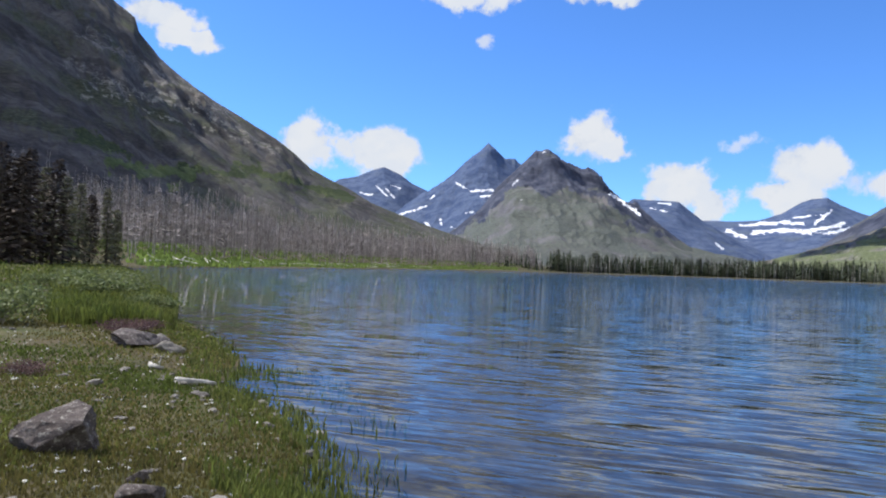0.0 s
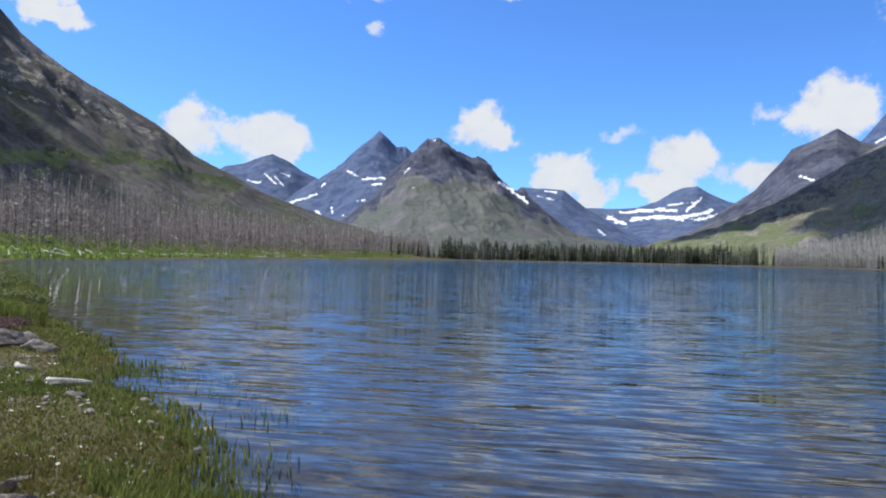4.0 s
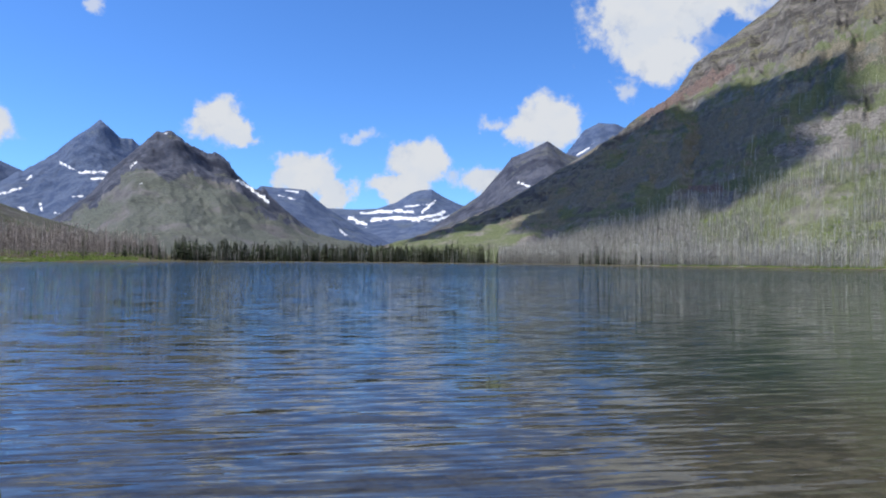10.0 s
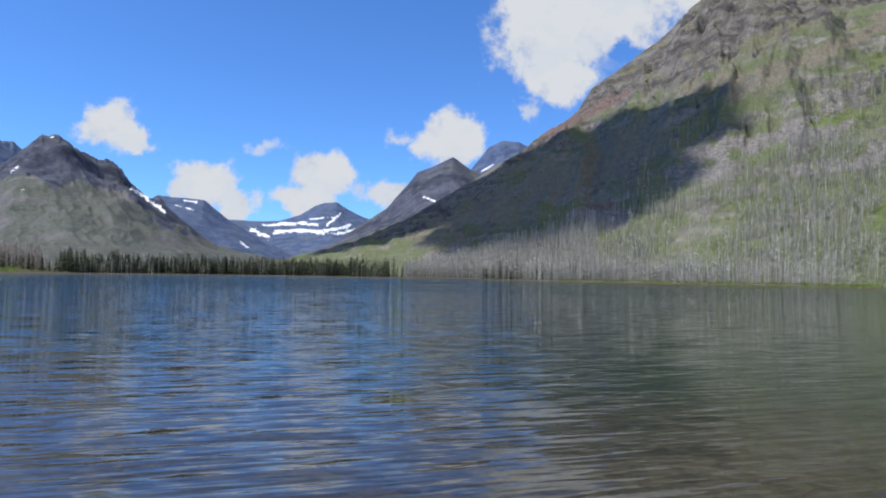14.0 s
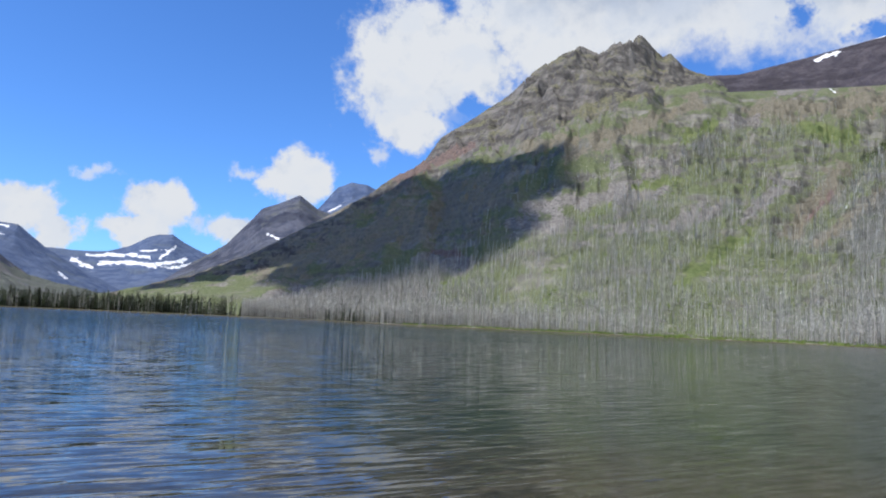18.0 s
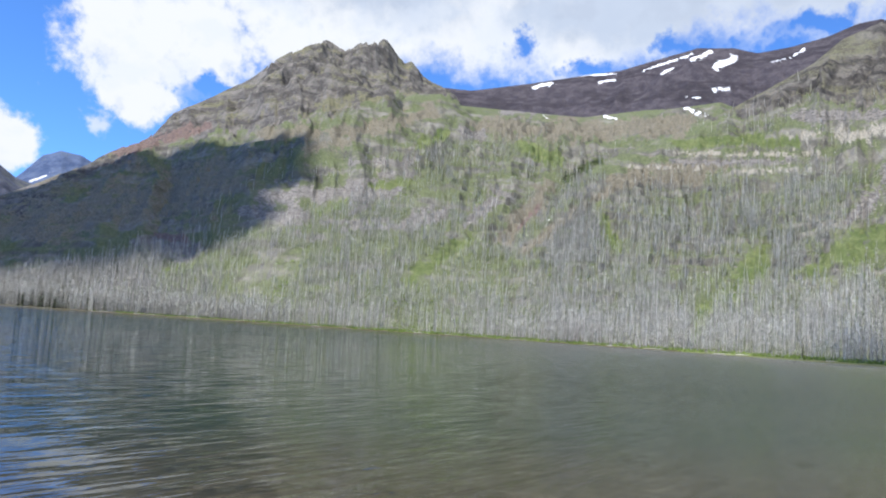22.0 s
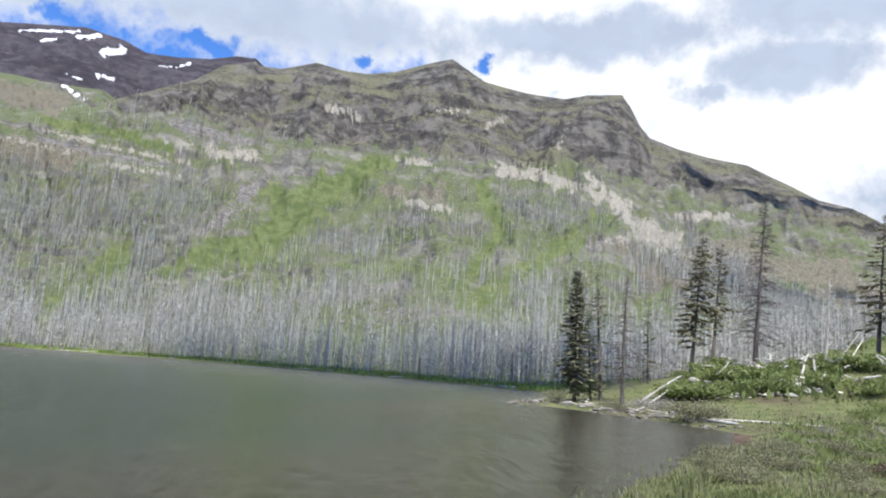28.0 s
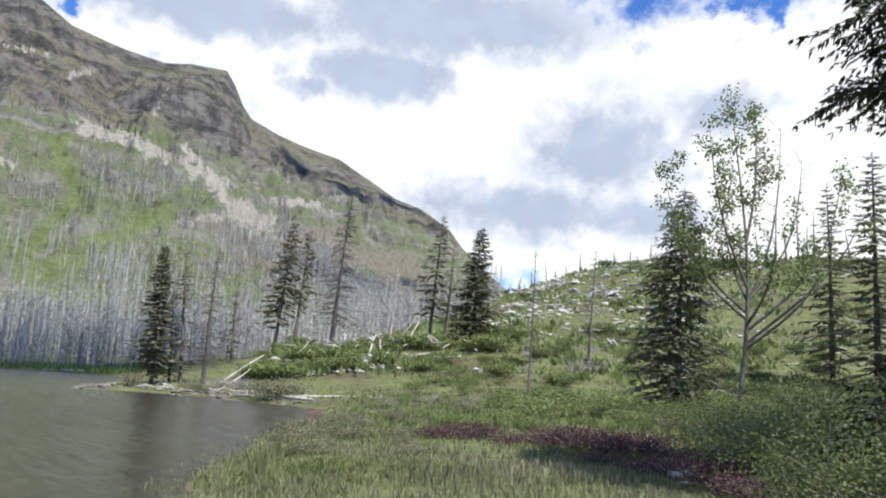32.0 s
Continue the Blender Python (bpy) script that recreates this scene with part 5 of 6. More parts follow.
def bare_tree(h, seed=1, limbs=60, width=2.4, tone="grey_twig", r=0.14):
    """A dead tree that still has its twigs."""
    rnd = random.Random(seed)
    root = new("dead_tree")
    trunk, twigs = Soup(), Soup()
    bx, by = rnd.uniform(-0.03, 0.03) * h, rnd.uniform(-0.03, 0.03) * h
    axis = lambda f: Vector((bx * f * f, by * math.sin(f * 2), h * f))
    trunk.tube([axis(f) for f in (-0.02, 0.0, 0.25, 0.5, 0.75, 1.0)], [r * 1.5, r * 1.15, r * 0.85, r * 0.6, r * 0.35, 0.012], 7)
    for k in range(limbs):
        f = 0.15 + 0.83 * (k + rnd.random()) / limbs
        w, l = rnd.uniform(0, 6.28), width * 0.5 * (1.05 - f) ** 0.7 * rnd.uniform(0.4, 1.1)
        out = Vector((math.cos(w), math.sin(w), rnd.uniform(-0.45, 0.25)))
        a = axis(f)
        tip = a + out * l + Vector((0, 0, -0.1 * l))
        twigs.tube([a, a.lerp(tip, 0.5) + Vector((0, 0, 0.06 * l)), tip], [0.034, 0.022, 0.006], 3, False)
        for q in range(6):
            s = rnd.uniform(0.2, 0.95)
            b = a.lerp(tip, s)
            d = Vector((math.cos(w + rnd.uniform(-1.2, 1.2)), math.sin(w + rnd.uniform(-1.2, 1.2)), rnd.uniform(-0.5, 0.3)))
            twigs.tri(b, b + Vector((0, 0, 0.035)), b + d * l * 0.4)
    part("trunk", trunk, MAT["bark" if tone == "grey_twig" else tone], root, soft=True)
    tagged(part("branchwork", twigs, MAT[tone], root, "bare grey twigs"), kind="stuff")
    return root


SPIT = "trees on the spit"
stand(131.4, 55.5, 9.1, 131.2, spruce, "slender dark green spruce on the gravel spit", "spruce tree", SPIT, width=3.9, seed=21, limbs=190, sprays=8, loose=0.08)
stand(132.6, 57, 6.0, 132.3, spruce, "small green spruce beside the tall one", "spruce tree", SPIT, width=2.4, seed=22, limbs=90, thin=0.3, loose=0.08)
stand(133.4, 56, 8.9, 132.8, spruce, "thin half-bare spruce on the spit", "spruce tree", SPIT, width=2.6, seed=23, limbs=110, thin=0.55, loose=0.06)
stand(135.0, 54, 8.8, 135.4, bare_tree, "dead grey tree with fine twigs at the water's edge", "dead tree", SPIT, seed=24, limbs=130, width=2.8, tone="dead_bark")
stand(136.9, 66, 6.7, 136.7, spruce, "short thin half-dead spruce", "spruce tree", SPIT, width=2.0, seed=25, limbs=80, thin=0.5, loose=0.06)
stand(140.0, 66, 12.0, 140.9, spruce, "leaning sparse pine with one-sided crown", "pine tree", "trees on the bench", width=6.0, seed=26, limbs=100, sprays=6, loose=0.12, mat="pine", thin=0.2, bare=0.2)
stand(141.5, 68, 11.4, 142.1, spruce, "sparse pine with bare lower trunk", "pine tree", "trees on the bench", width=4.8, seed=27, limbs=70, sprays=6, loose=0.12, mat="pine", thin=0.4, bare=0.35)
stand(144.4, 66, 15.0, 144.9, bare_tree, "tall dead tree with bristling bare twigs", "dead tree", "trees on the bench", seed=28, limbs=260, width=5.6, r=0.2, tone="dead_bark")
stand(149.0, 68, 9.0, 149.4, bare_tree, "bleached white snag on the bench", "dead tree", "trees on the bench", seed=29, limbs=12, width=2.4, tone="pale_wood", r=0.13)
stand(152.2, 72, 13.3, 152.9, spruce, "sparse olive pine on the bench", "pine tree", "trees on the bench", width=6.2, seed=30, limbs=100, sprays=6, loose=0.12, mat="pine", thin=0.3, bare=0.22)
stand(153.4, 73, 11.4, 153.8, bare_tree, "grey dead tree beside the pine", "dead tree", "trees on the bench", seed=31, limbs=90, width=3.6, tone="dead_bark")
stand(155.7, 68, 12.3, 156.1, spruce, "dense dark spruce on the bench", "spruce tree", "trees on the bench", width=6.4, seed=32, limbs=170, sprays=8, loose=0.1)
stand(154.1, 66, 6.1, 154.3, spruce, "small rust-brown dying spruce", "spruce tree", "trees on the bench", width=2.6, seed=33, limbs=60, sprays=6, mat="rusty")
stand(160.3, 47, 10.8, 160.6, bare_tree, "slim dead tree standing in the meadow", "dead tree", seed=34, limbs=70, width=1.8, r=0.1)
stand(164.9, 62, 10.9, 165.6, bare_tree, "dead tree with a tangle of low grey branches", "dead tree", seed=35, limbs=90, width=4.4, r=0.12)
stand(171.2, 29, 15.6, 172.7, spruce, "full green spruce beside the aspen", "spruce tree", width=5.0, seed=36, limbs=150, sprays=9, tufts=4, loose=0.06)
stand(182.0, 62, 15.2, 182.5, spruce, "dark pointed spruce on the hill", "spruce tree", width=6.6, seed=37, limbs=120, sprays=7)
stand(184.7, 52, 17.3, 185.3, spruce, "dark spruce on the hill", "spruce tree", width=7.0, seed=38, limbs=130, sprays=7)
stand(187.5, 58, 17.0, 187.6, spruce, "dark spruce on the hill", "spruce tree", width=5.6, seed=39, limbs=110, sprays=7)
place(tagged(spruce(10.8, width=7.4, seed=40, limbs=170, sprays=15, mat="shaded_spruce", droop=0.45, bare=0.14, tufts=15, loose=0.2, gap=(0.25, 0.49)), "large dark spruce with heavy drooping boughs", "spruce tree"), land(194.3, 11.0), turn=40)
for k, (a, r, e) in enumerate([(159.3, 140, 8.6), (161.6, 145, 9.9), (158.4, 140, 7.9), (163.2, 146, 9.6), (167.0, 140, 10.7), (168.1, 142, 10.9), (169.6, 145, 11.3), (166.0, 142, 9.9),
                               (173.5, 140, 11.2), (175.0, 140, 11.0), (178.7, 130, 13.2), (180.2, 128, 13.9), (181.3, 130, 13.4), (177.5, 132, 12.2), (183.5, 130, 12.0), (170.8, 138, 11.0), (157.6, 136, 7.6), (160.3, 142, 9.3), (162.4, 144, 9.2), (164.2, 143, 10.6),
                               (165.2, 145, 9.6), (168.8, 141, 10.4), (172.0, 139, 11.4), (174.2, 138, 11.2), (176.2, 135, 12.4), (179.4, 129, 12.6), (180.8, 130, 12.4), (182.3, 131, 12.9), (185, 130, 12.5), (156.4, 120, 7.2)]):
    stand(a, r, e, a + random.Random(k).uniform(-0.3, 0.3), bare_tree, "burnt pole standing on the hilltop", "dead tree", "burnt poles on the hill", seed=50 + k, limbs=22, width=2.0, r=0.16)

# conifer row at the lake's head and on the left shore
row = [conifer(16.0, 6.0, 400 + k, 60, 4, "needles", name="conifer", loose=0.5) for k in range(4)]
for ob in row:
    tagged(ob, "dark green conifer on the far lake shore", "conifer", "conifers at the head of the lake")
rnd = random.Random(5)
spots = []
for k in range(282):
    a = rnd.choice((rnd.uniform(9, 33.5), rnd.uniform(12, 33)))
    spots.append((a, FAR_SHORE(a) + rnd.uniform(8, 60), rnd.uniform(0.5, 1.12)))
spots += [(a, FAR_SHORE(a) + 10, s) for a, s in ((33.2, 1.1), (32.6, 0.9), (32.0, 1.0), (41.8, 0.9), (42.3, 0.8), (41.3, 0.7), (43.5, 0.5), (35.0, 0.5), (4.6, 0.8), (2.5, 0.7), (98.4, 0.35), (112.5, 0.4), (119.0, 0.3))]
for k, (a, r, s) in enumerate(spots):
    ob = row[k] if k < 4 else copy_thing(row[k % 4], Matrix.Identity(4))
    ob.matrix_basis = Matrix.Translation(land(a, r) - Vector((0, 0, 0.2))) @ pose(0, 0, 0, rnd.gauss(0, 1), rnd.gauss(0, 1), rnd.uniform(0, 360)) @ Matrix.Scale(float(s), 4)


def conifer_crowd(n, az0, az1, near, far, seed, tall):
    """Many far conifers joined into one object: each a stem with drooping sprays that shorten to the tip."""
    rng = np.random.default_rng(seed)
    az = rng.uniform(az0, az1, n)
    r = FAR_SHORE(az) + rng.uniform(near, far, n)
    x, y, z = surface(az, r)
    h, w = tall * rng.uniform(0.5, 1.1, n), rng.uniform(0.75, 1.25, n)
    k = 46
    f = np.linspace(0.04, 0.97, k)[None] + rng.uniform(-0.02, 0.02, (n, k))
    t = rng.uniform(0, 6.28, (n, k))
    reach = (h * 0.19 * w)[:, None] * (1.03 - f) ** 0.8 * rng.uniform(0.6, 1.2, (n, k)) + 0.25
    c = np.stack([x[:, None] + 0 * f, y[:, None] + 0 * f, z[:, None] + h[:, None] * f], -1)
    out = np.stack([np.cos(t), np.sin(t), np.full_like(t, -0.35)], -1) * reach[..., None]
    side = np.stack([-np.sin(t), np.cos(t), 0 * t], -1) * (reach * 0.42)[..., None]
    up = np.array([0, 0, 1.0]) * (h * 0.035)[:, None, None]
    P = np.stack([c + up, c + out * 0.55 + side, c + out, c + out * 0.55 - side], 2)
    F = (np.array([(0, 1, 2), (0, 2, 3)])[None] + (np.arange(n * k) * 4)[:, None, None]).reshape(-1, 3)
    ob = new("conifer_forest", mesh_from("conifer_forest", P.reshape(-1, 3), F, MAT["needles"], False))
    return tagged(ob, "dense dark conifers behind the head of the lake", "forest", kind="stuff")


conifer_crowd(650, 8.5, 31, 10, 95, 91, 14.0)
conifer_crowd(150, 5, 36, 8, 60, 93, 10.0)
conifer_crowd(26, 40.5, 46, 6, 24, 92, 9.0)
for a, e, tall in ((81.5, 13.2, 7), (82.2, 13.4, 8), (82.9, 13.6, 7), (80.8, 12.7, 6), (81.9, 13.0, 7), (126.2, 16.8, 5), (126.8, 17.0, 6), (127.6, 16.9, 6), (128.1, 16.8, 6), (128.5, 16.7, 5), (134.3, 15.9, 5), (57.0, 13.0, 6), (60.5, 11.0, 6)):
    host = crag_mt if a < 70 else shoulder if a < 84 else right_mt
    r = float(host.sight(np.array([[a]]), np.array([[e]]))[0, 0])
    x, y, z = surface(np.array([a]), np.array([r]))
    ob = copy_thing(row[int(a * 10) % 4], Matrix.Identity(4))
    ob.matrix_basis = Matrix.Translation((x[0], y[0], z[0] - 0.3)) @ Matrix.Scale(tall / 16.0 * r / 450, 4)
    tagged(ob, "small dark conifer high on the mountainside", "conifer", "conifers on the mountainside")
for k, (a, r, e, w, m) in enumerate([(-31.6, 82, 6.6, 4.0, "rusty"), (-30.4, 84, 7.4, 4.6, "rusty"), (-29.6, 88, 6.2, 3.6, "spruce"), (-28.3, 92, 5.6, 4.2, "spruce"), (-27.4, 95, 5.2, 4.0, "spruce"),
                                     (-26.6, 98, 4.4, 3.0, "rusty"), (-25.5, 100, 5.0, 2.6, "spruce"), (-32.8, 84, 7.4, 4.0, "spruce"), (-24.9, 108, 3.4, 2.6, "spruce"), (-34.5, 80, 7.0, 4.0, "spruce"), (-31.0, 78, 7.0, 4.2, "rusty"), (-29.0, 86, 6.8, 4.4, "rusty"), (-32.2, 80, 7.6, 4.4, "rusty")]):
    stand(a, r, e, a, spruce, "dark conifer at the edge of the burnt forest", "conifer", "conifers on the grassy shore", width=w * 1.1, seed=440 + k, limbs=120, sprays=5, loose=0.3, mat="ember" if m == "rusty" else "spruce", bare=0.05)

# ---- stones and boulders ----


def rock_mesh(name, seed, mat, detail=3, cuts=12, squash=(1, 0.8, 0.55)):
    """A broken stone: a ball cut by random planes, roughened a little, flat underneath."""
    rnd = random.Random(seed)
    bm = bmesh.new()
    bmesh.ops.create_icosphere(bm, subdivisions=detail, radius=1.0)
    for _ in range(cuts):
        n = Vector((rnd.gauss(0, 1), rnd.gauss(0, 1), rnd.gauss(0, 0.8))).normalized()
        d = rnd.uniform(0.5, 0.82)
        for v in bm.verts:
            over = v.co.dot(n) - d
            if over > 0:
                v.co -= n * over * 0.96
    for v in bm.verts:
        v.co += v.co.normalized() * noise.fractal(v.co * 2.4 + Vector((seed, 0, 0)), 1.0, 2.0, 4) * 0.07
        v.co.z = max(v.co.z, -0.5)
        v.co = Vector((v.co.x * squash[0], v.co.y * squash[1], v.co.z * squash[2]))
    me = bpy.data.meshes.new(name)
    bm.to_mesh(me)
    bm.free()
    me.materials.append(MAT[mat])
    return me


def lay_rock(me, name, az, r, size, label, category="stone", group="", sink=0.1, turn=None, rnd=random.Random(3)):
    ob = new(name, me)
    at = land(az, r)
    ob.matrix_basis = Matrix.Translation(at + Vector((0, 0, size * (0.27 - sink)))) @ pose(0, 0, 0, rnd.gauss(0, 7), rnd.gauss(0, 7), rnd.uniform(0, 360) if turn is None else turn) @ Matrix.Scale(size, 4)
    return tagged(ob, label, category, group)


lay_rock(rock_mesh("boulder", 6, "boulder", 5, 16, (1.05, 0.75, 0.72)), "boulder", -28.1, 5.95, 0.40, "angular pinkish-grey boulder half sunk in shore grass", "boulder", turn=28, sink=0.02)
lay_rock(rock_mesh("boulder", 8, "boulder", 4, 10), "boulder", -22.3, 4.75, 0.17, "small pale boulder in the grass", "boulder", turn=60)
lay_rock(rock_mesh("boulder", 9, "boulder", 4, 10), "boulder", -22.7, 5.15, 0.10, "small brown boulder in the grass", "boulder", turn=10)
lay_rock(rock_mesh("boulder", 12, "boulder", 4, 10, (1.5, 0.8, 0.26)), "boulder", -23.2, 12.7, 0.52, "low brown boulder at the water's edge", "boulder", turn=75)
lay_rock(rock_mesh("boulder", 14, "stone", 4, 10), "boulder", -20.9, 12.2, 0.26, "pale grey boulder at the water's edge", "boulder", turn=15)
lay_rock(rock_mesh("boulder", 15, "stone", 4, 10), "boulder", -21.5, 13.4, 0.17, "pale grey boulder at the water's edge", "boulder", turn=40)
stones = [rock_mesh("stone", 30 + k, "stone", 3, 7, (1.15, 0.75, 0.45)) for k in range(5)]
rnd = random.Random(77)
for k in range(260):
    a, r = rnd.uniform(-32, -9), 4.4 * (4.6 ** rnd.random())
    x, y = polar(np.array([a]), np.array([r]))
    if float(shore_distance(x, y)[0]) < -0.5:
        continue
    if abs(a + 18) > 7 and rnd.random() < 0.45:
        continue
    lay_rock(stones[k % 5], "stone", a, r, rnd.choice((0.02, 0.022, 0.026, 0.03, 0.036, 0.045, 0.07)) * rnd.uniform(0.7, 1.3), "light grey stone in the shore grass", "stone", "stones on the grassy bank", 0.04, None, rnd)
for k in range(60):
    a = rnd.uniform(126.4, 141)
    r = float(table([(126.4, 53.5), (130.4, 52.2), (132.8, 49.8), (136, 45.5), (141, 40.8)])(a)) + rnd.uniform(-0.6, 1.2)
    lay_rock(stones[k % 5], "stone", a, r, rnd.uniform(0.1, 0.32), "pale stone on the gravel spit", "stone", "stones on the spit", 0.1, None, rnd)
whites = [rock_mesh("white_rock", 40 + k, "white_rock", 2, 9, (1.3, 0.8, 0.45)) for k in range(5)]
count = 0
while count < 300:
    a, r = rnd.uniform(155, 188), rnd.uniform(80, 150)
    x, y = polar(np.array([a]), np.array([r]))
    if float(fractal(x / 14, y / 14, 8, 3)[0]) < 0.12 - 0.0035 * (r - 74):
        continue
    lay_rock(whites[count % 5], "white_rock", a, r, rnd.choice((0.28, 0.36, 0.48, 0.62, 0.85)) * rnd.uniform(0.7, 1.2), "pale weathered rock on the green hillside", "rock", "pale rocks on the hill", 0.0, None, rnd)
    count += 1


def rubble(n, az0, az1, r0, r1, seed, lo=0.16, hi=0.5, edge=(-9.0, 900.0), mat="white_rock", label="pale broken stones strewn over the green hill"):
    """Small pale stones strewn between the rocks, joined into one object."""
    rng = np.random.default_rng(seed)
    az, r = rng.uniform(az0, az1, n * 3), rng.uniform(r0, r1, n * 3)
    x, y = polar(az, r)
    d = shore_distance(x, y)
    lump = hi * 28
    keep = (fractal(x / lump, y / lump, 8, 3) > -0.04 + rng.uniform(-0.1, 0.1, n * 3)) & (d > edge[0]) & (d < edge[1])
    x, y = x[keep][:n], y[keep][:n]
    z = ground_height(x, y)
    V, F, count = [], [], 0
    for k, me in enumerate(whites):
        v, f = np.array([q.co for q in me.vertices]), np.array([q.vertices for q in me.polygons])
        px, py, pz = x[k::5, None], y[k::5, None], z[k::5, None]
        m = len(px)
        g, w = rng.uniform(lo, hi, (m, 1)), rng.uniform(0, 6.28, (m, 1))
        X, Y = np.cos(w) * v[:, 0] - np.sin(w) * v[:, 1], np.sin(w) * v[:, 0] + np.cos(w) * v[:, 1]
        V.append(np.stack([px + g * X, py + g * Y, pz + g * (v[:, 2] + 0.2)], -1).reshape(-1, 3))
        F.append((f[None] + (np.arange(m) * len(v))[:, None, None] + count).reshape(-1, 3))
        count += m * len(v)
    tagged(new("rubble", mesh_from("rubble", np.concatenate(V), np.concatenate(F), MAT[mat], False)), label, "rubble", kind="stuff")


rubble(1500, 154, 188, 84, 152, 48)
rubble(160, 140, 158, 56, 66, 49)
rubble(900, 126, 144, 37, 56, 50, 0.05, 0.17, (-0.4, 1.6), "stone", "grey gravel and small stones along the spit")
rubble(420, -32, -9, 4.2, 20, 51, 0.012, 0.032, (0.1, 9.0), "white_rock", "small pale pebbles in the shore grass")
for k in range(14):
    lay_rock(whites[k % 5], "white_rock", 171.4 + rnd.gauss(0, 1.6), 12.6 + rnd.gauss(0, 0.6), rnd.uniform(0.05, 0.18), "pale flat stone among the shrubs", "rock", "pale stones among the shrubs", 0.1, None, rnd)

# ---- driftwood and fallen trunks ----


def log_mesh(seed, stubs=3):
    """A bleached trunk one metre long, tapered, bent, with broken ends and a few stubs."""
    rnd = random.Random(seed)
    s = Soup()
    bend = rnd.uniform(-0.06, 0.06)
    line = lambda f: Vector((f - 0.5, bend * math.sin(f * 3.1), rnd.uniform(-0.006, 0.006)))
    pts = [line(f) for f in (0, 0.03, 0.25, 0.5, 0.75, 0.96, 1.0)]
    s.tube(pts, [0.018, 0.034, 0.032, 0.028, 0.024, 0.018, 0.006], 7)
    for k in range(stubs):
        f = rnd.uniform(0.2, 0.9)
        w = rnd.uniform(0, 6.28)
        a = Vector((f - 0.5, bend * math.sin(f * 3.1), 0))
        s.tube([a, a + Vector((0.05, math.cos(w) * 0.1, math.sin(w) * 0.1)) * rnd.uniform(0.6, 1.6)], [0.009, 0.003], 4)
    return s.mesh("log", MAT["pale_wood"], True)


logs = [log_mesh(90 + k, k) for k in range(5)]


def lay_log(a0, r0, a1, r1, thick, label, group="", rise0=0.0, rise1=0.0, k=0):
    """A trunk from one place of the ground to another."""
    p0, p1 = land(a0, r0) + Vector((0, 0, rise0 + thick * 0.4)), land(a1, r1) + Vector((0, 0, rise1 + thick * 0.4))
    d = p1 - p0
    ob = new("log", logs[k % 5])
    g = thick / 0.066
    ob.matrix_basis = Matrix.Translation((p0 + p1) / 2) @ d.to_track_quat("X", "Z").to_matrix().to_4x4() @ Matrix.Diagonal((d.length, g, g, 1))
    return tagged(ob, label, "log", group)


lay_log(-20.4, 9.1, -17.4, 9.5, 0.10, "weathered grey branch lying on the shore", k=2)
lay_log(-22.2, 10.4, -21.2, 10.2, 0.08, "weathered grey branch lying on the shore", k=1)
for k in range(46):
    a = rnd.uniform(127, 141)
    r = float(table([(126.4, 54), (130.4, 53), (132.8, 50.8), (136, 46.6), (141, 42)])(a)) + rnd.uniform(-0.8, 2.4)
    da, dr = rnd.uniform(-1.6, 1.6), rnd.uniform(-1.0, 1.0)
    lay_log(a, r, a + da, r + dr, rnd.uniform(0.05, 0.13), "bleached driftwood pole on the gravel spit", "driftwood on the spit", 0.0, rnd.uniform(0, 0.35), k)
for k, (a0, r0, a1, r1, w) in enumerate([(140.6, 42.5, 145.4, 43.6, 0.14), (145.0, 44.0, 149.5, 43, 0.11), (150.4, 42.2, 153.2, 41.4, 0.1), (158.6, 23.6, 165.0, 23.0, 0.07), (160.8, 33, 165.2, 32.4, 0.12),
                                      (161.5, 35, 168, 37, 0.14), (141.0, 41.6, 143.4, 39.4, 0.2)]):
    lay_log(a0, r0, a1, r1, w, "long bleached trunk lying in the meadow", "fallen trunks in the meadow", k=k)
lay_log(136.2, 53.5, 139.4, 57.5, 0.2, "thick white trunk leaning up the bank", rise1=1.5, k=3)
lay_log(136.8, 53.0, 138.6, 56.5, 0.13, "white trunk leaning up the bank", rise1=0.8, k=1)
lay_log(149.4, 66, 151.2, 68, 0.16, "white broken trunk leaning over", rise1=2.8, k=0)
lay_log(150.2, 66, 151.4, 69, 0.13, "white broken trunk leaning over", rise1=2.2, k=4)
for k in range(44):
    a, r = rnd.uniform(140, 158), rnd.uniform(57, 68)
    lay_log(a, r, a + rnd.uniform(-1.2, 1.2), r + rnd.uniform(-1.2, 1.2), rnd.uniform(0.10, 0.22), "bleached fallen trunk among green shrubs", "fallen trunks on the bench", 0.85, rnd.uniform(0.6, 1.5), k)
for k in range(60):
    a, r = rnd.uniform(156, 187), rnd.uniform(70, 148)
    lay_log(a, r, a + rnd.uniform(-2, 2), r + rnd.uniform(-2, 2), rnd.uniform(0.1, 0.22), "bleached fallen trunk on the hillside", "fallen trunks on the hill", 0.1, rnd.uniform(0.1, 0.8), k)
for k in range(70):
    a = rnd.uniform(-23, -2)
    r = float(FAR_SHORE(a)) + rnd.uniform(-2, 16)
    lay_log(a, r, a + rnd.uniform(-1.4, 1.4), r + rnd.uniform(0, 6), rnd.uniform(0.2, 0.36), "pale fallen trunk on the far bank", "fallen trunks on the far bank", 0.2, rnd.uniform(0.1, 0.8), k)
for k in range(40):
    a = rnd.uniform(44, 127)
    r = float(FAR_SHORE(a)) - rnd.uniform(2.2, 4.2)
    lay_log(a, r, a + rnd.uniform(0.6, 2.0), float(FAR_SHORE(a)) - 3, rnd.uniform(0.14, 0.26), "pale drift log along the far waterline", "drift logs on the far shore", 0.05, 0.05, k)

# ---- shrubs ----


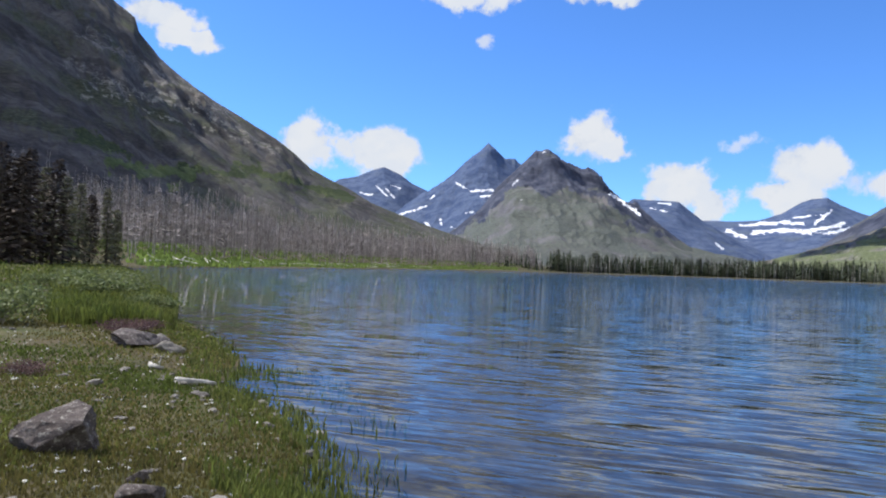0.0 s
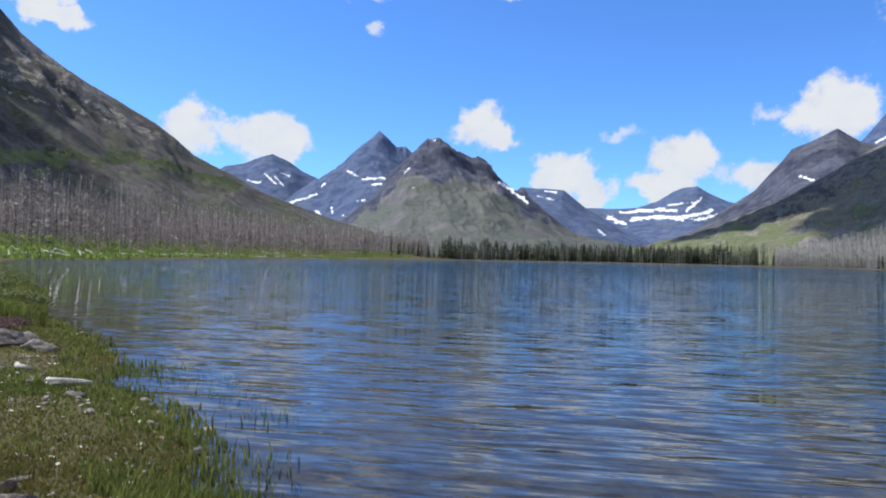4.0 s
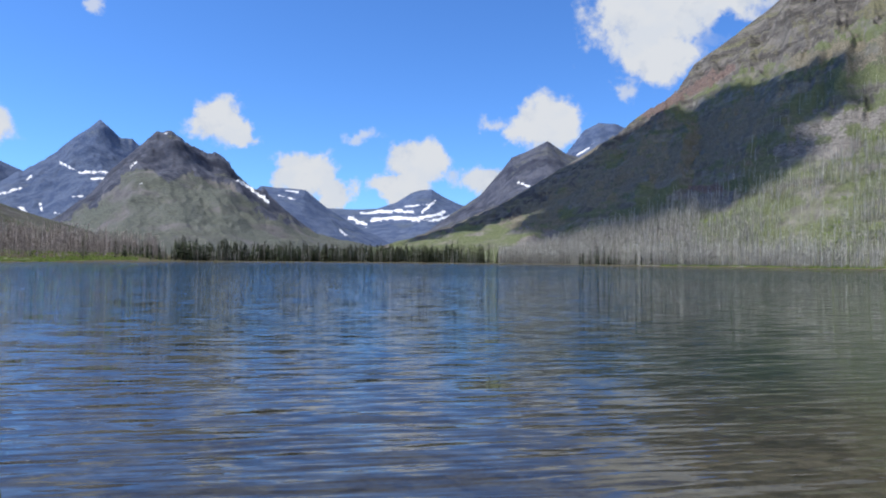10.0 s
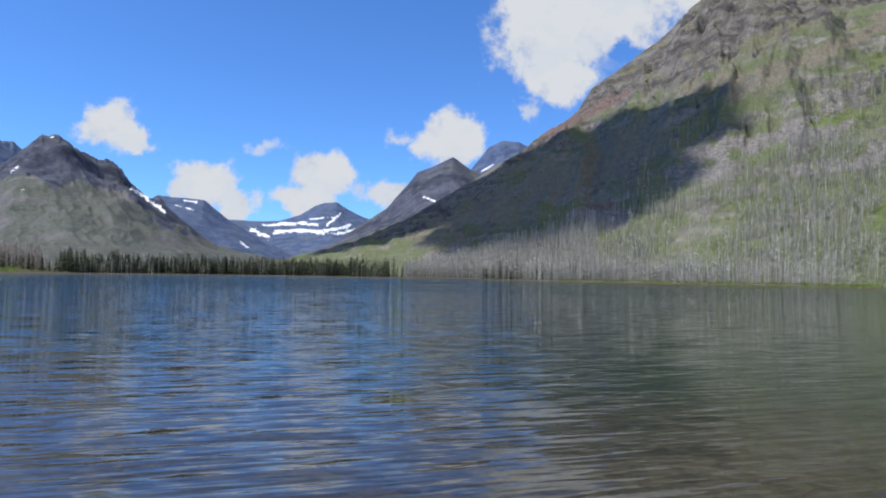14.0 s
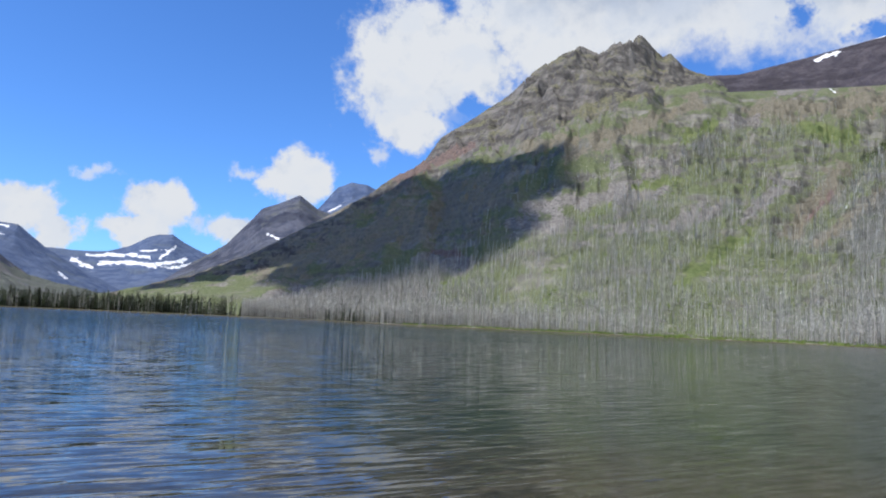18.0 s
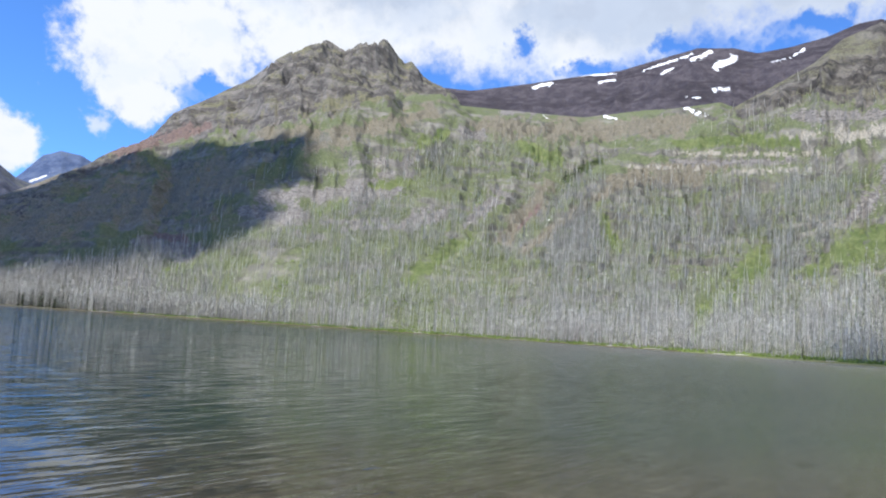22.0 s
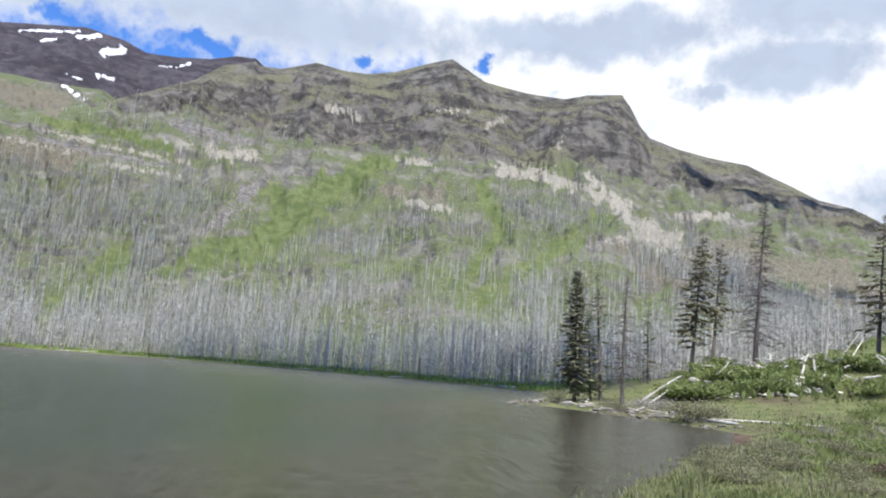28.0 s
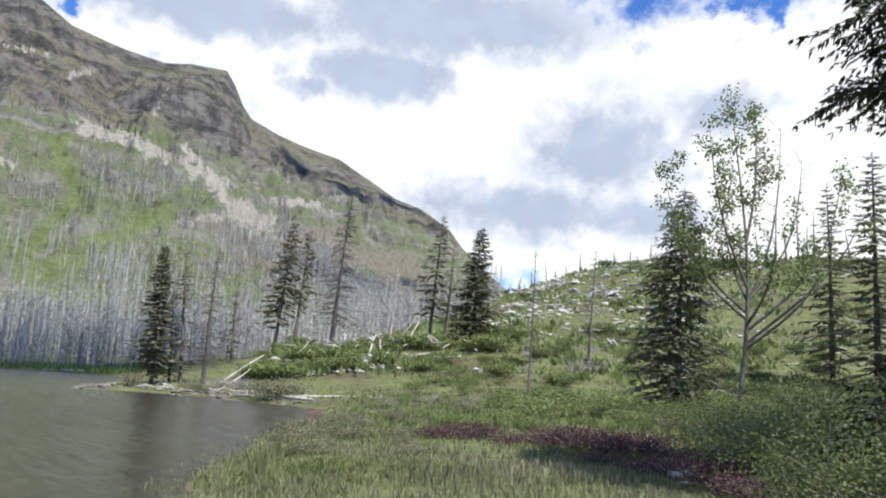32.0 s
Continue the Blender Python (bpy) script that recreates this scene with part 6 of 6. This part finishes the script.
def shrub(seed, wide, high, leaves, leaf, mat, stems=9, name="shrub", open_top=0.0):
    """An Empty with stems and a ragged mass of leaves."""
    rnd = random.Random(seed)
    root = new(name)
    wood, green = Soup(), Soup()
    tips = []
    for k in range(stems):
        w, l = rnd.uniform(0, 6.28), rnd.uniform(0.35, 1.0)
        tip = Vector((math.cos(w) * wide * 0.5 * l, math.sin(w) * wide * 0.5 * l, high * rnd.uniform(0.55, 1.0) * (1.1 - 0.4 * l)))
        mid = tip * 0.5 + Vector((0, 0, high * 0.12))
        wood.tube([Vector((math.cos(w) * 0.05, math.sin(w) * 0.05, -0.05)), mid, tip], [0.016, 0.011, 0.004], 4, False)
        tips += [mid, tip, tip, mid.lerp(tip, 0.5)]
    for k in range(leaves):
        c = rnd.choice(tips) + Vector((rnd.gauss(0, 1) * wide * 0.13, rnd.gauss(0, 1) * wide * 0.13, rnd.gauss(0, 1) * high * 0.13))
        c.z = max(c.z, 0.03)
        d = Vector((rnd.gauss(0, 1), rnd.gauss(0, 1), rnd.gauss(0.25, 0.7))).normalized() * leaf * rnd.uniform(0.6, 1.3)
        s = d.cross(Vector((rnd.gauss(0, 1), rnd.gauss(0, 1), rnd.gauss(0, 1)))).normalized() * leaf * 0.33
        green.quad(c, c + d * 0.5 - s, c + d, c + d * 0.5 + s)
    tagged(part("stem", wood, MAT["grey_twig"], root), kind="stuff")
    if leaves:
        tagged(part("foliage", green, MAT[mat], root), kind="stuff")
    else:
        for k in range(160):
            c = rnd.choice(tips) * rnd.uniform(0.4, 1.0)
            d = Vector((rnd.gauss(0, 1), rnd.gauss(0, 1), rnd.gauss(0.3, 0.6))).normalized() * high * 0.3
            green.tri(c, c + Vector((0, 0, 0.012)), c + d)
        tagged(part("twig", green, MAT[mat], root), kind="stuff")
    return root


def plant(kinds, spots, label, category, group, rnd):
    for k, (a, r, s) in enumerate(spots):
        ob = kinds[k] if k < len(kinds) else copy_thing(kinds[k % len(kinds)], Matrix.Identity(4))
        ob.matrix_basis = Matrix.Translation(land(a, r) - Vector((0, 0, 0.03))) @ pose(0, 0, 0, 0, 0, rnd.uniform(0, 360)) @ Matrix.Diagonal((s * rnd.uniform(0.85, 1.2), s * rnd.uniform(0.85, 1.2), s * rnd.uniform(0.75, 1.1), 1))
        tagged(ob, label, category, group)


rnd = random.Random(31)
bench_kinds = [shrub(500 + k, 3.4, 1.25, 900, 0.24, "willow", 14) for k in range(3)]
plant(bench_kinds, [(rnd.uniform(138.5, 158), rnd.uniform(55, 68), rnd.uniform(0.35, 1.1)) for _ in range(52)], "dense green willow shrub on the bench", "shrub", "shrubs on the bench", rnd)
hill_kinds = [shrub(510 + k, 4.0, 1.6, 700, 0.34, "willow_dark", 12) for k in range(3)]
plant(hill_kinds, [(rnd.uniform(155, 188), rnd.uniform(62, 148), rnd.uniform(0.35, 0.9)) for _ in range(24)] + [(rnd.uniform(156, 187), rnd.uniform(52, 84), rnd.uniform(0.28, 0.6)) for _ in range(60)], "green shrub on the rocky hillside", "shrub", "shrubs on the hill", rnd)
mid_kinds = [shrub(520 + k, 2.6, 1.1, 1000, 0.13, "willow", 12) for k in range(3)]
plant(mid_kinds, [(rnd.uniform(158, 187), rnd.uniform(24, 58), rnd.uniform(0.5, 1.1)) for _ in range(56)] + [(rnd.uniform(150, 160), rnd.uniform(46, 56), rnd.uniform(0.4, 0.8)) for _ in range(10)] + [(rnd.uniform(147, 172), rnd.uniform(19, 52), rnd.uniform(0.22, 0.5)) for _ in range(44)],
      "leafy green shrub in the meadow", "shrub", "shrubs in the meadow", rnd)
near_kinds = [shrub(530 + k, 2.0, 1.25, 3200, 0.052, "willow_dark", 16) for k in range(3)]
plant(near_kinds, [(a, r, s) for a, r, s in ((177, 11, 0.8), (179.5, 12.5, 1.0), (182, 10.5, 1.0), (184.5, 12, 1.15), (187, 10, 1.1), (181, 15, 1.2), (185, 16, 1.3), (176.5, 16.5, 0.95), (173.5, 19, 0.9),
                                             (178.5, 20, 1.2), (183, 21, 1.4), (187.5, 18, 1.4), (171, 22, 0.8), (175, 23, 1.0), (180, 25, 1.3), (185, 27, 1.4), (168.5, 25, 0.7), (189, 13, 1.3), (188, 24, 1.5),
                                             (180.5, 8.6, 0.7), (184.5, 8.4, 0.9), (188, 8, 1.0), (176.8, 13.6, 0.8))], "broad-leaved green shrub beside the grassy shore", "shrub", "shrubs beside the shore", rnd)
red_kinds = [shrub(540 + k, 1.5, 0.5, 1300, 0.06, "red_brush", 18) for k in range(3)]
plant(red_kinds, [(153.6, 16.5, 0.7), (155.2, 17, 0.9), (156.6, 16.6, 0.7), (158.8, 15.2, 0.5), (161.5, 15.5, 0.8), (163.5, 15, 1.0), (165.5, 15.2, 1.1), (167.5, 14.6, 1.0), (169.6, 15, 0.9), (171.6, 14, 0.8), (173.2, 12.8, 0.9),
                  (175, 12, 0.9), (170.4, 12.2, 0.7), (174.6, 10.6, 0.9), (177, 9.8, 0.8), (166.4, 13.2, 0.6)] + [(-24.2, 14.4, 0.6), (-23.0, 15.2, 0.5), (-30.5, 9.4, 0.35)],
      "low reddish-purple brush beside the shore", "brush", "reddish brush", rnd)
dead_kinds = [shrub(550 + k, 2.4, 1.0, 0, 0.1, "grey_twig", 30, "dead_shrub") for k in range(2)]
plant(dead_kinds, [(136.4, 49, 1.0), (137.4, 49.4, 1.1), (138.4, 48, 1.0), (139.3, 47, 0.8), (135.9, 51, 0.9), (137.9, 51, 1.1), (163.8, 58, 1.6), (165.2, 60, 1.7), (160.4, 46, 0.9), (158.2, 41, 0.7), (152.8, 38, 0.8), (155.6, 36, 0.7), (149, 34, 0.6),
                   (148.8, 26, 0.5), (146.4, 22, 0.45), (151.6, 28, 0.5)], "tangle of bare grey twigs", "dead shrub", "bare brush", rnd)
left_kinds = [shrub(560 + k, 2.2, 0.9, 1500, 0.12, "willow_dark", 16) for k in range(2)]
plant(left_kinds, [(-25.0, 27, 1.2), (-26.2, 29, 0.8), (-24.6, 33, 0.9), (-31.5, 19, 0.7), (-32.0, 16, 0.8), (-27.5, 36, 0.9), (-22.2, 22.5, 0.6), (-29.5, 32, 0.7), (-23.2, 38, 0.9)],
      "low bright green willow at the water's edge", "shrub", "willows on the grassy bank", rnd)
spit_kinds = [shrub(570 + k, 2.4, 1.0, 1500, 0.10, "dry_grass", 18) for k in range(2)]
plant(spit_kinds, [(139.9, 41.6, 1.4), (140.9, 41.8, 1.2), (134.2, 48.6, 0.7), (130.0, 53.4, 0.9), (135.0, 47.6, 0.6)] + [(rnd.uniform(141, 152), rnd.uniform(13, 22), rnd.uniform(0.22, 0.45)) for _ in range(22)] + [(rnd.uniform(144, 160), rnd.uniform(24, 40), rnd.uniform(0.25, 0.5)) for _ in range(14)], "olive willow clump beside the water", "shrub", "willows beside the water", rnd)
# ---- aspen ----


def aspen(h, seed=1):
    """A thin-crowned aspen: trunk, ascending boughs, leaves in clusters towards the tips; some boughs are bare."""
    rnd = random.Random(seed)
    root = new("aspen_tree")
    wood, leaves, twigs = Soup(), Soup(), Soup()
    spine = [Vector((0.03 * h * math.sin(f * 4), 0.02 * h * math.sin(f * 3 + 1), h * f)) for f in (-0.02, 0.1, 0.25, 0.4, 0.55, 0.7, 0.85, 1.0)]
    wood.tube(spine, [0.10, 0.088, 0.076, 0.06, 0.048, 0.035, 0.02, 0.008], 8)

    def foliage(at, spread, n):
        for _ in range(n):
            c = at + Vector((rnd.gauss(0, 1), rnd.gauss(0, 1), rnd.gauss(0, 1))) * spread
            d = Vector((rnd.gauss(0, 1), rnd.gauss(0, 1), rnd.gauss(-0.3, 0.8))).normalized() * 0.11
            s = d.cross(Vector((rnd.gauss(0, 1), rnd.gauss(0, 1), rnd.gauss(0, 1)))).normalized() * 0.05
            leaves.quad(c, c + d * 0.5 - s, c + d, c + d * 0.5 + s)

    def bough(lat, deep, top, start, leafy, arch=0.0):
        """A stem that leaves the trunk at one height and bends up to its tip."""
        i = start * (len(spine) - 2)
        a = spine[int(i) + 1].lerp(spine[min(int(i) + 2, len(spine) - 1)], i % 1)
        tip = Vector((lat * h, deep * h, top * h))
        bow = Vector((lat * h * 0.22, deep * h * 0.22, -h * 0.03 + arch * h))
        at = lambda s: a.lerp(tip, s) + bow * math.sin(s * math.pi)
        n = 7
        wood.tube([at(s / n) for s in range(n + 1)], [0.062 - 0.056 * s / n for s in range(n + 1)], 5, False)
        for q in range(16):
            s = rnd.uniform(0.25, 1.0)
            b = at(s)
            w2 = rnd.uniform(0, 6.28)
            end = b + Vector((math.cos(w2), math.sin(w2) * 0.8, rnd.uniform(0.4, 1.4))) * h * rnd.uniform(0.025, 0.06)
            twigs.tube([b, end], [0.011, 0.003], 3, False)
            if rnd.random() < leafy:
                foliage(end, 0.17, 44)
                foliage(b.lerp(end, 0.5), 0.14, 24)
        if leafy > 0.5:
            foliage(tip, 0.17, 50)

    for one in ((-0.22, 0.04, 0.79, 0.26, 0.95), (-0.085, -0.03, 0.92, 0.34, 1.0), (0.05, 0.05, 0.97, 0.5, 0.9), (-0.15, -0.06, 0.62, 0.24, 0.9), (0.28, 0.02, 0.77, 0.20, 0.6), (0.12, 0.06, 0.92, 0.28, 0.0),
                (0.32, -0.04, 0.63, 0.16, 0.06, 0.05), (0.18, 0.08, 0.82, 0.3, 0.12), (-0.05, 0.1, 0.72, 0.3, 0.7), (0.10, -0.12, 0.6, 0.22, 0.4), (0.22, -0.08, 0.48, 0.14, 0.15, 0.04)):
        bough(*one)
    for f in (0.62, 0.7, 0.78, 0.86, 0.93, 1.0):
        foliage(spine[min(7, int(f * 7))].lerp(spine[7], max(0.0, f * 7 - int(f * 7)) if f < 1 else 1.0), 0.2, 70)
    part("trunk", wood, MAT["aspen_bark"], root, soft=True)
    tagged(part("twig", twigs, MAT["grey_twig"], root), kind="stuff")
    tagged(part("foliage", leaves, MAT["aspen_leaf"], root, "sparse pale green leaves"), kind="stuff")
    return root


trembler = stand(175.6, 27, 22.0, 176.6, aspen, "thin-crowned aspen with sparse leaves and bare boughs", "aspen tree", seed=8)

trembler.matrix_basis = Matrix.Translation(trembler.matrix_basis.translation) @ pose(0, 0, 0, 0, 2, -175.6)

# ---- grass and reeds ----


def blades(n, az0, az1, r0, r1, tall, mat, seed, label, wet=(0.05, 900.0), clump=0.0):
    """Grass blades strewn over the shore; farther blades stand for broader tufts."""
    rng = np.random.default_rng(seed)
    az, r = rng.uniform(az0, az1, n), r0 * (r1 / r0) ** rng.uniform(0, 1, n)
    x, y = polar(az, r)
    d = shore_distance(x, y)
    keep = (d > wet[0]) & (d < wet[1]) & (fractal(x * 0.5, y * 0.5, seed, 3) > clump - 0.5 + rng.uniform(-0.2, 0.2, n))
    x, y, r = x[keep], y[keep], r[keep]
    z = ground_height(x, y)
    m = len(x)
    h = tall * rng.uniform(0.45, 1.25, m) * (0.75 + fractal(x * 0.8, y * 0.8, seed + 5, 3) * 1.2)
    wide = (0.003 + 0.0009 * r) * rng.uniform(0.7, 1.4, m)
    w, lw, lean = rng.uniform(0, 6.28, m), rng.uniform(0, 6.28, m), rng.uniform(0.1, 0.55, m) * h
    P = np.zeros((m, 5, 3))
    sx, sy = np.cos(w) * wide, np.sin(w) * wide
    lx, ly = np.cos(lw) * lean, np.sin(lw) * lean
    P[:, 0] = np.stack([x - sx, y - sy, z - 0.02], -1)
    P[:, 1] = np.stack([x + sx, y + sy, z - 0.02], -1)
    P[:, 2] = np.stack([x + sx * 0.7 + lx * 0.35, y + sy * 0.7 + ly * 0.35, z + h * 0.6], -1)
    P[:, 3] = np.stack([x - sx * 0.7 + lx * 0.35, y - sy * 0.7 + ly * 0.35, z + h * 0.6], -1)
    P[:, 4] = np.stack([x + lx, y + ly, z + h], -1)
    f = np.array([(0, 1, 2), (0, 2, 3), (3, 2, 4)])
    F = (f[None] + (np.arange(m) * 5)[:, None, None]).reshape(-1, 3)
    ob = new("grass", mesh_from("grass", P.reshape(-1, 3), F, MAT[mat], False))
    tagged(ob, label, "grass", kind="stuff")


blades(100000, -34, -7, 3.0, 34, 0.05, "bank_grass", 71, "short green grass on the stony bank", clump=0.5)
blades(60000, -34, -7, 3.0, 30, 0.05, "olive_grass", 72, "dry yellow grass on the stony bank", clump=0.5)
blades(14000, -34, -18, 30, 110, 0.28, "bank_grass", 73, "green grass along the lake shore", clump=0.4)
blades(90000, 132, 190, 5.5, 60, 0.11, "grass", 74, "lush green meadow grass", clump=0.4)
blades(30000, 132, 180, 7, 50, 0.20, "dry_grass", 75, "pale dry grass in the meadow", clump=0.5)
blades(16000, 140, 190, 56, 150, 0.36, "grass", 76, "rough grass on the hillside", clump=0.42)
blades(5200, 139, 152, 8.5, 14, 0.36, "grass", 79, "tall soft grass at the water's edge", wet=(-0.3, 1.3), clump=0.45)
blades(16000, -29, -20.5, 16, 36, 0.42, "bank_grass", 80, "tall bright grass on the bank", wet=(-0.2, 9.0), clump=0.4)
blades(5200, -22, -2, 4.4, 12, 0.17, "bank_grass", 77, "thin reeds standing in the shallows", wet=(-1.5, 0.1), clump=0.5)
blades(15000, -26, -4, 4.0, 20, 0.13, "bank_grass", 81, "lush green grass hanging over the water's edge", wet=(-0.25, 0.7), clump=0.42)
blades(1200, 130, 146, 9, 30, 0.17, "grass", 78, "thin reeds standing in the shallows", wet=(-0.9, 0.15), clump=0.48)
blades(16000, -180, 180, 0.6, 4.6, 0.05, "bank_grass", 85, "short green grass round the viewpoint", clump=0.45)
blades(22000, 188, 328, 4.0, 16, 0.06, "bank_grass", 86, "short green grass behind the shore", clump=0.45)
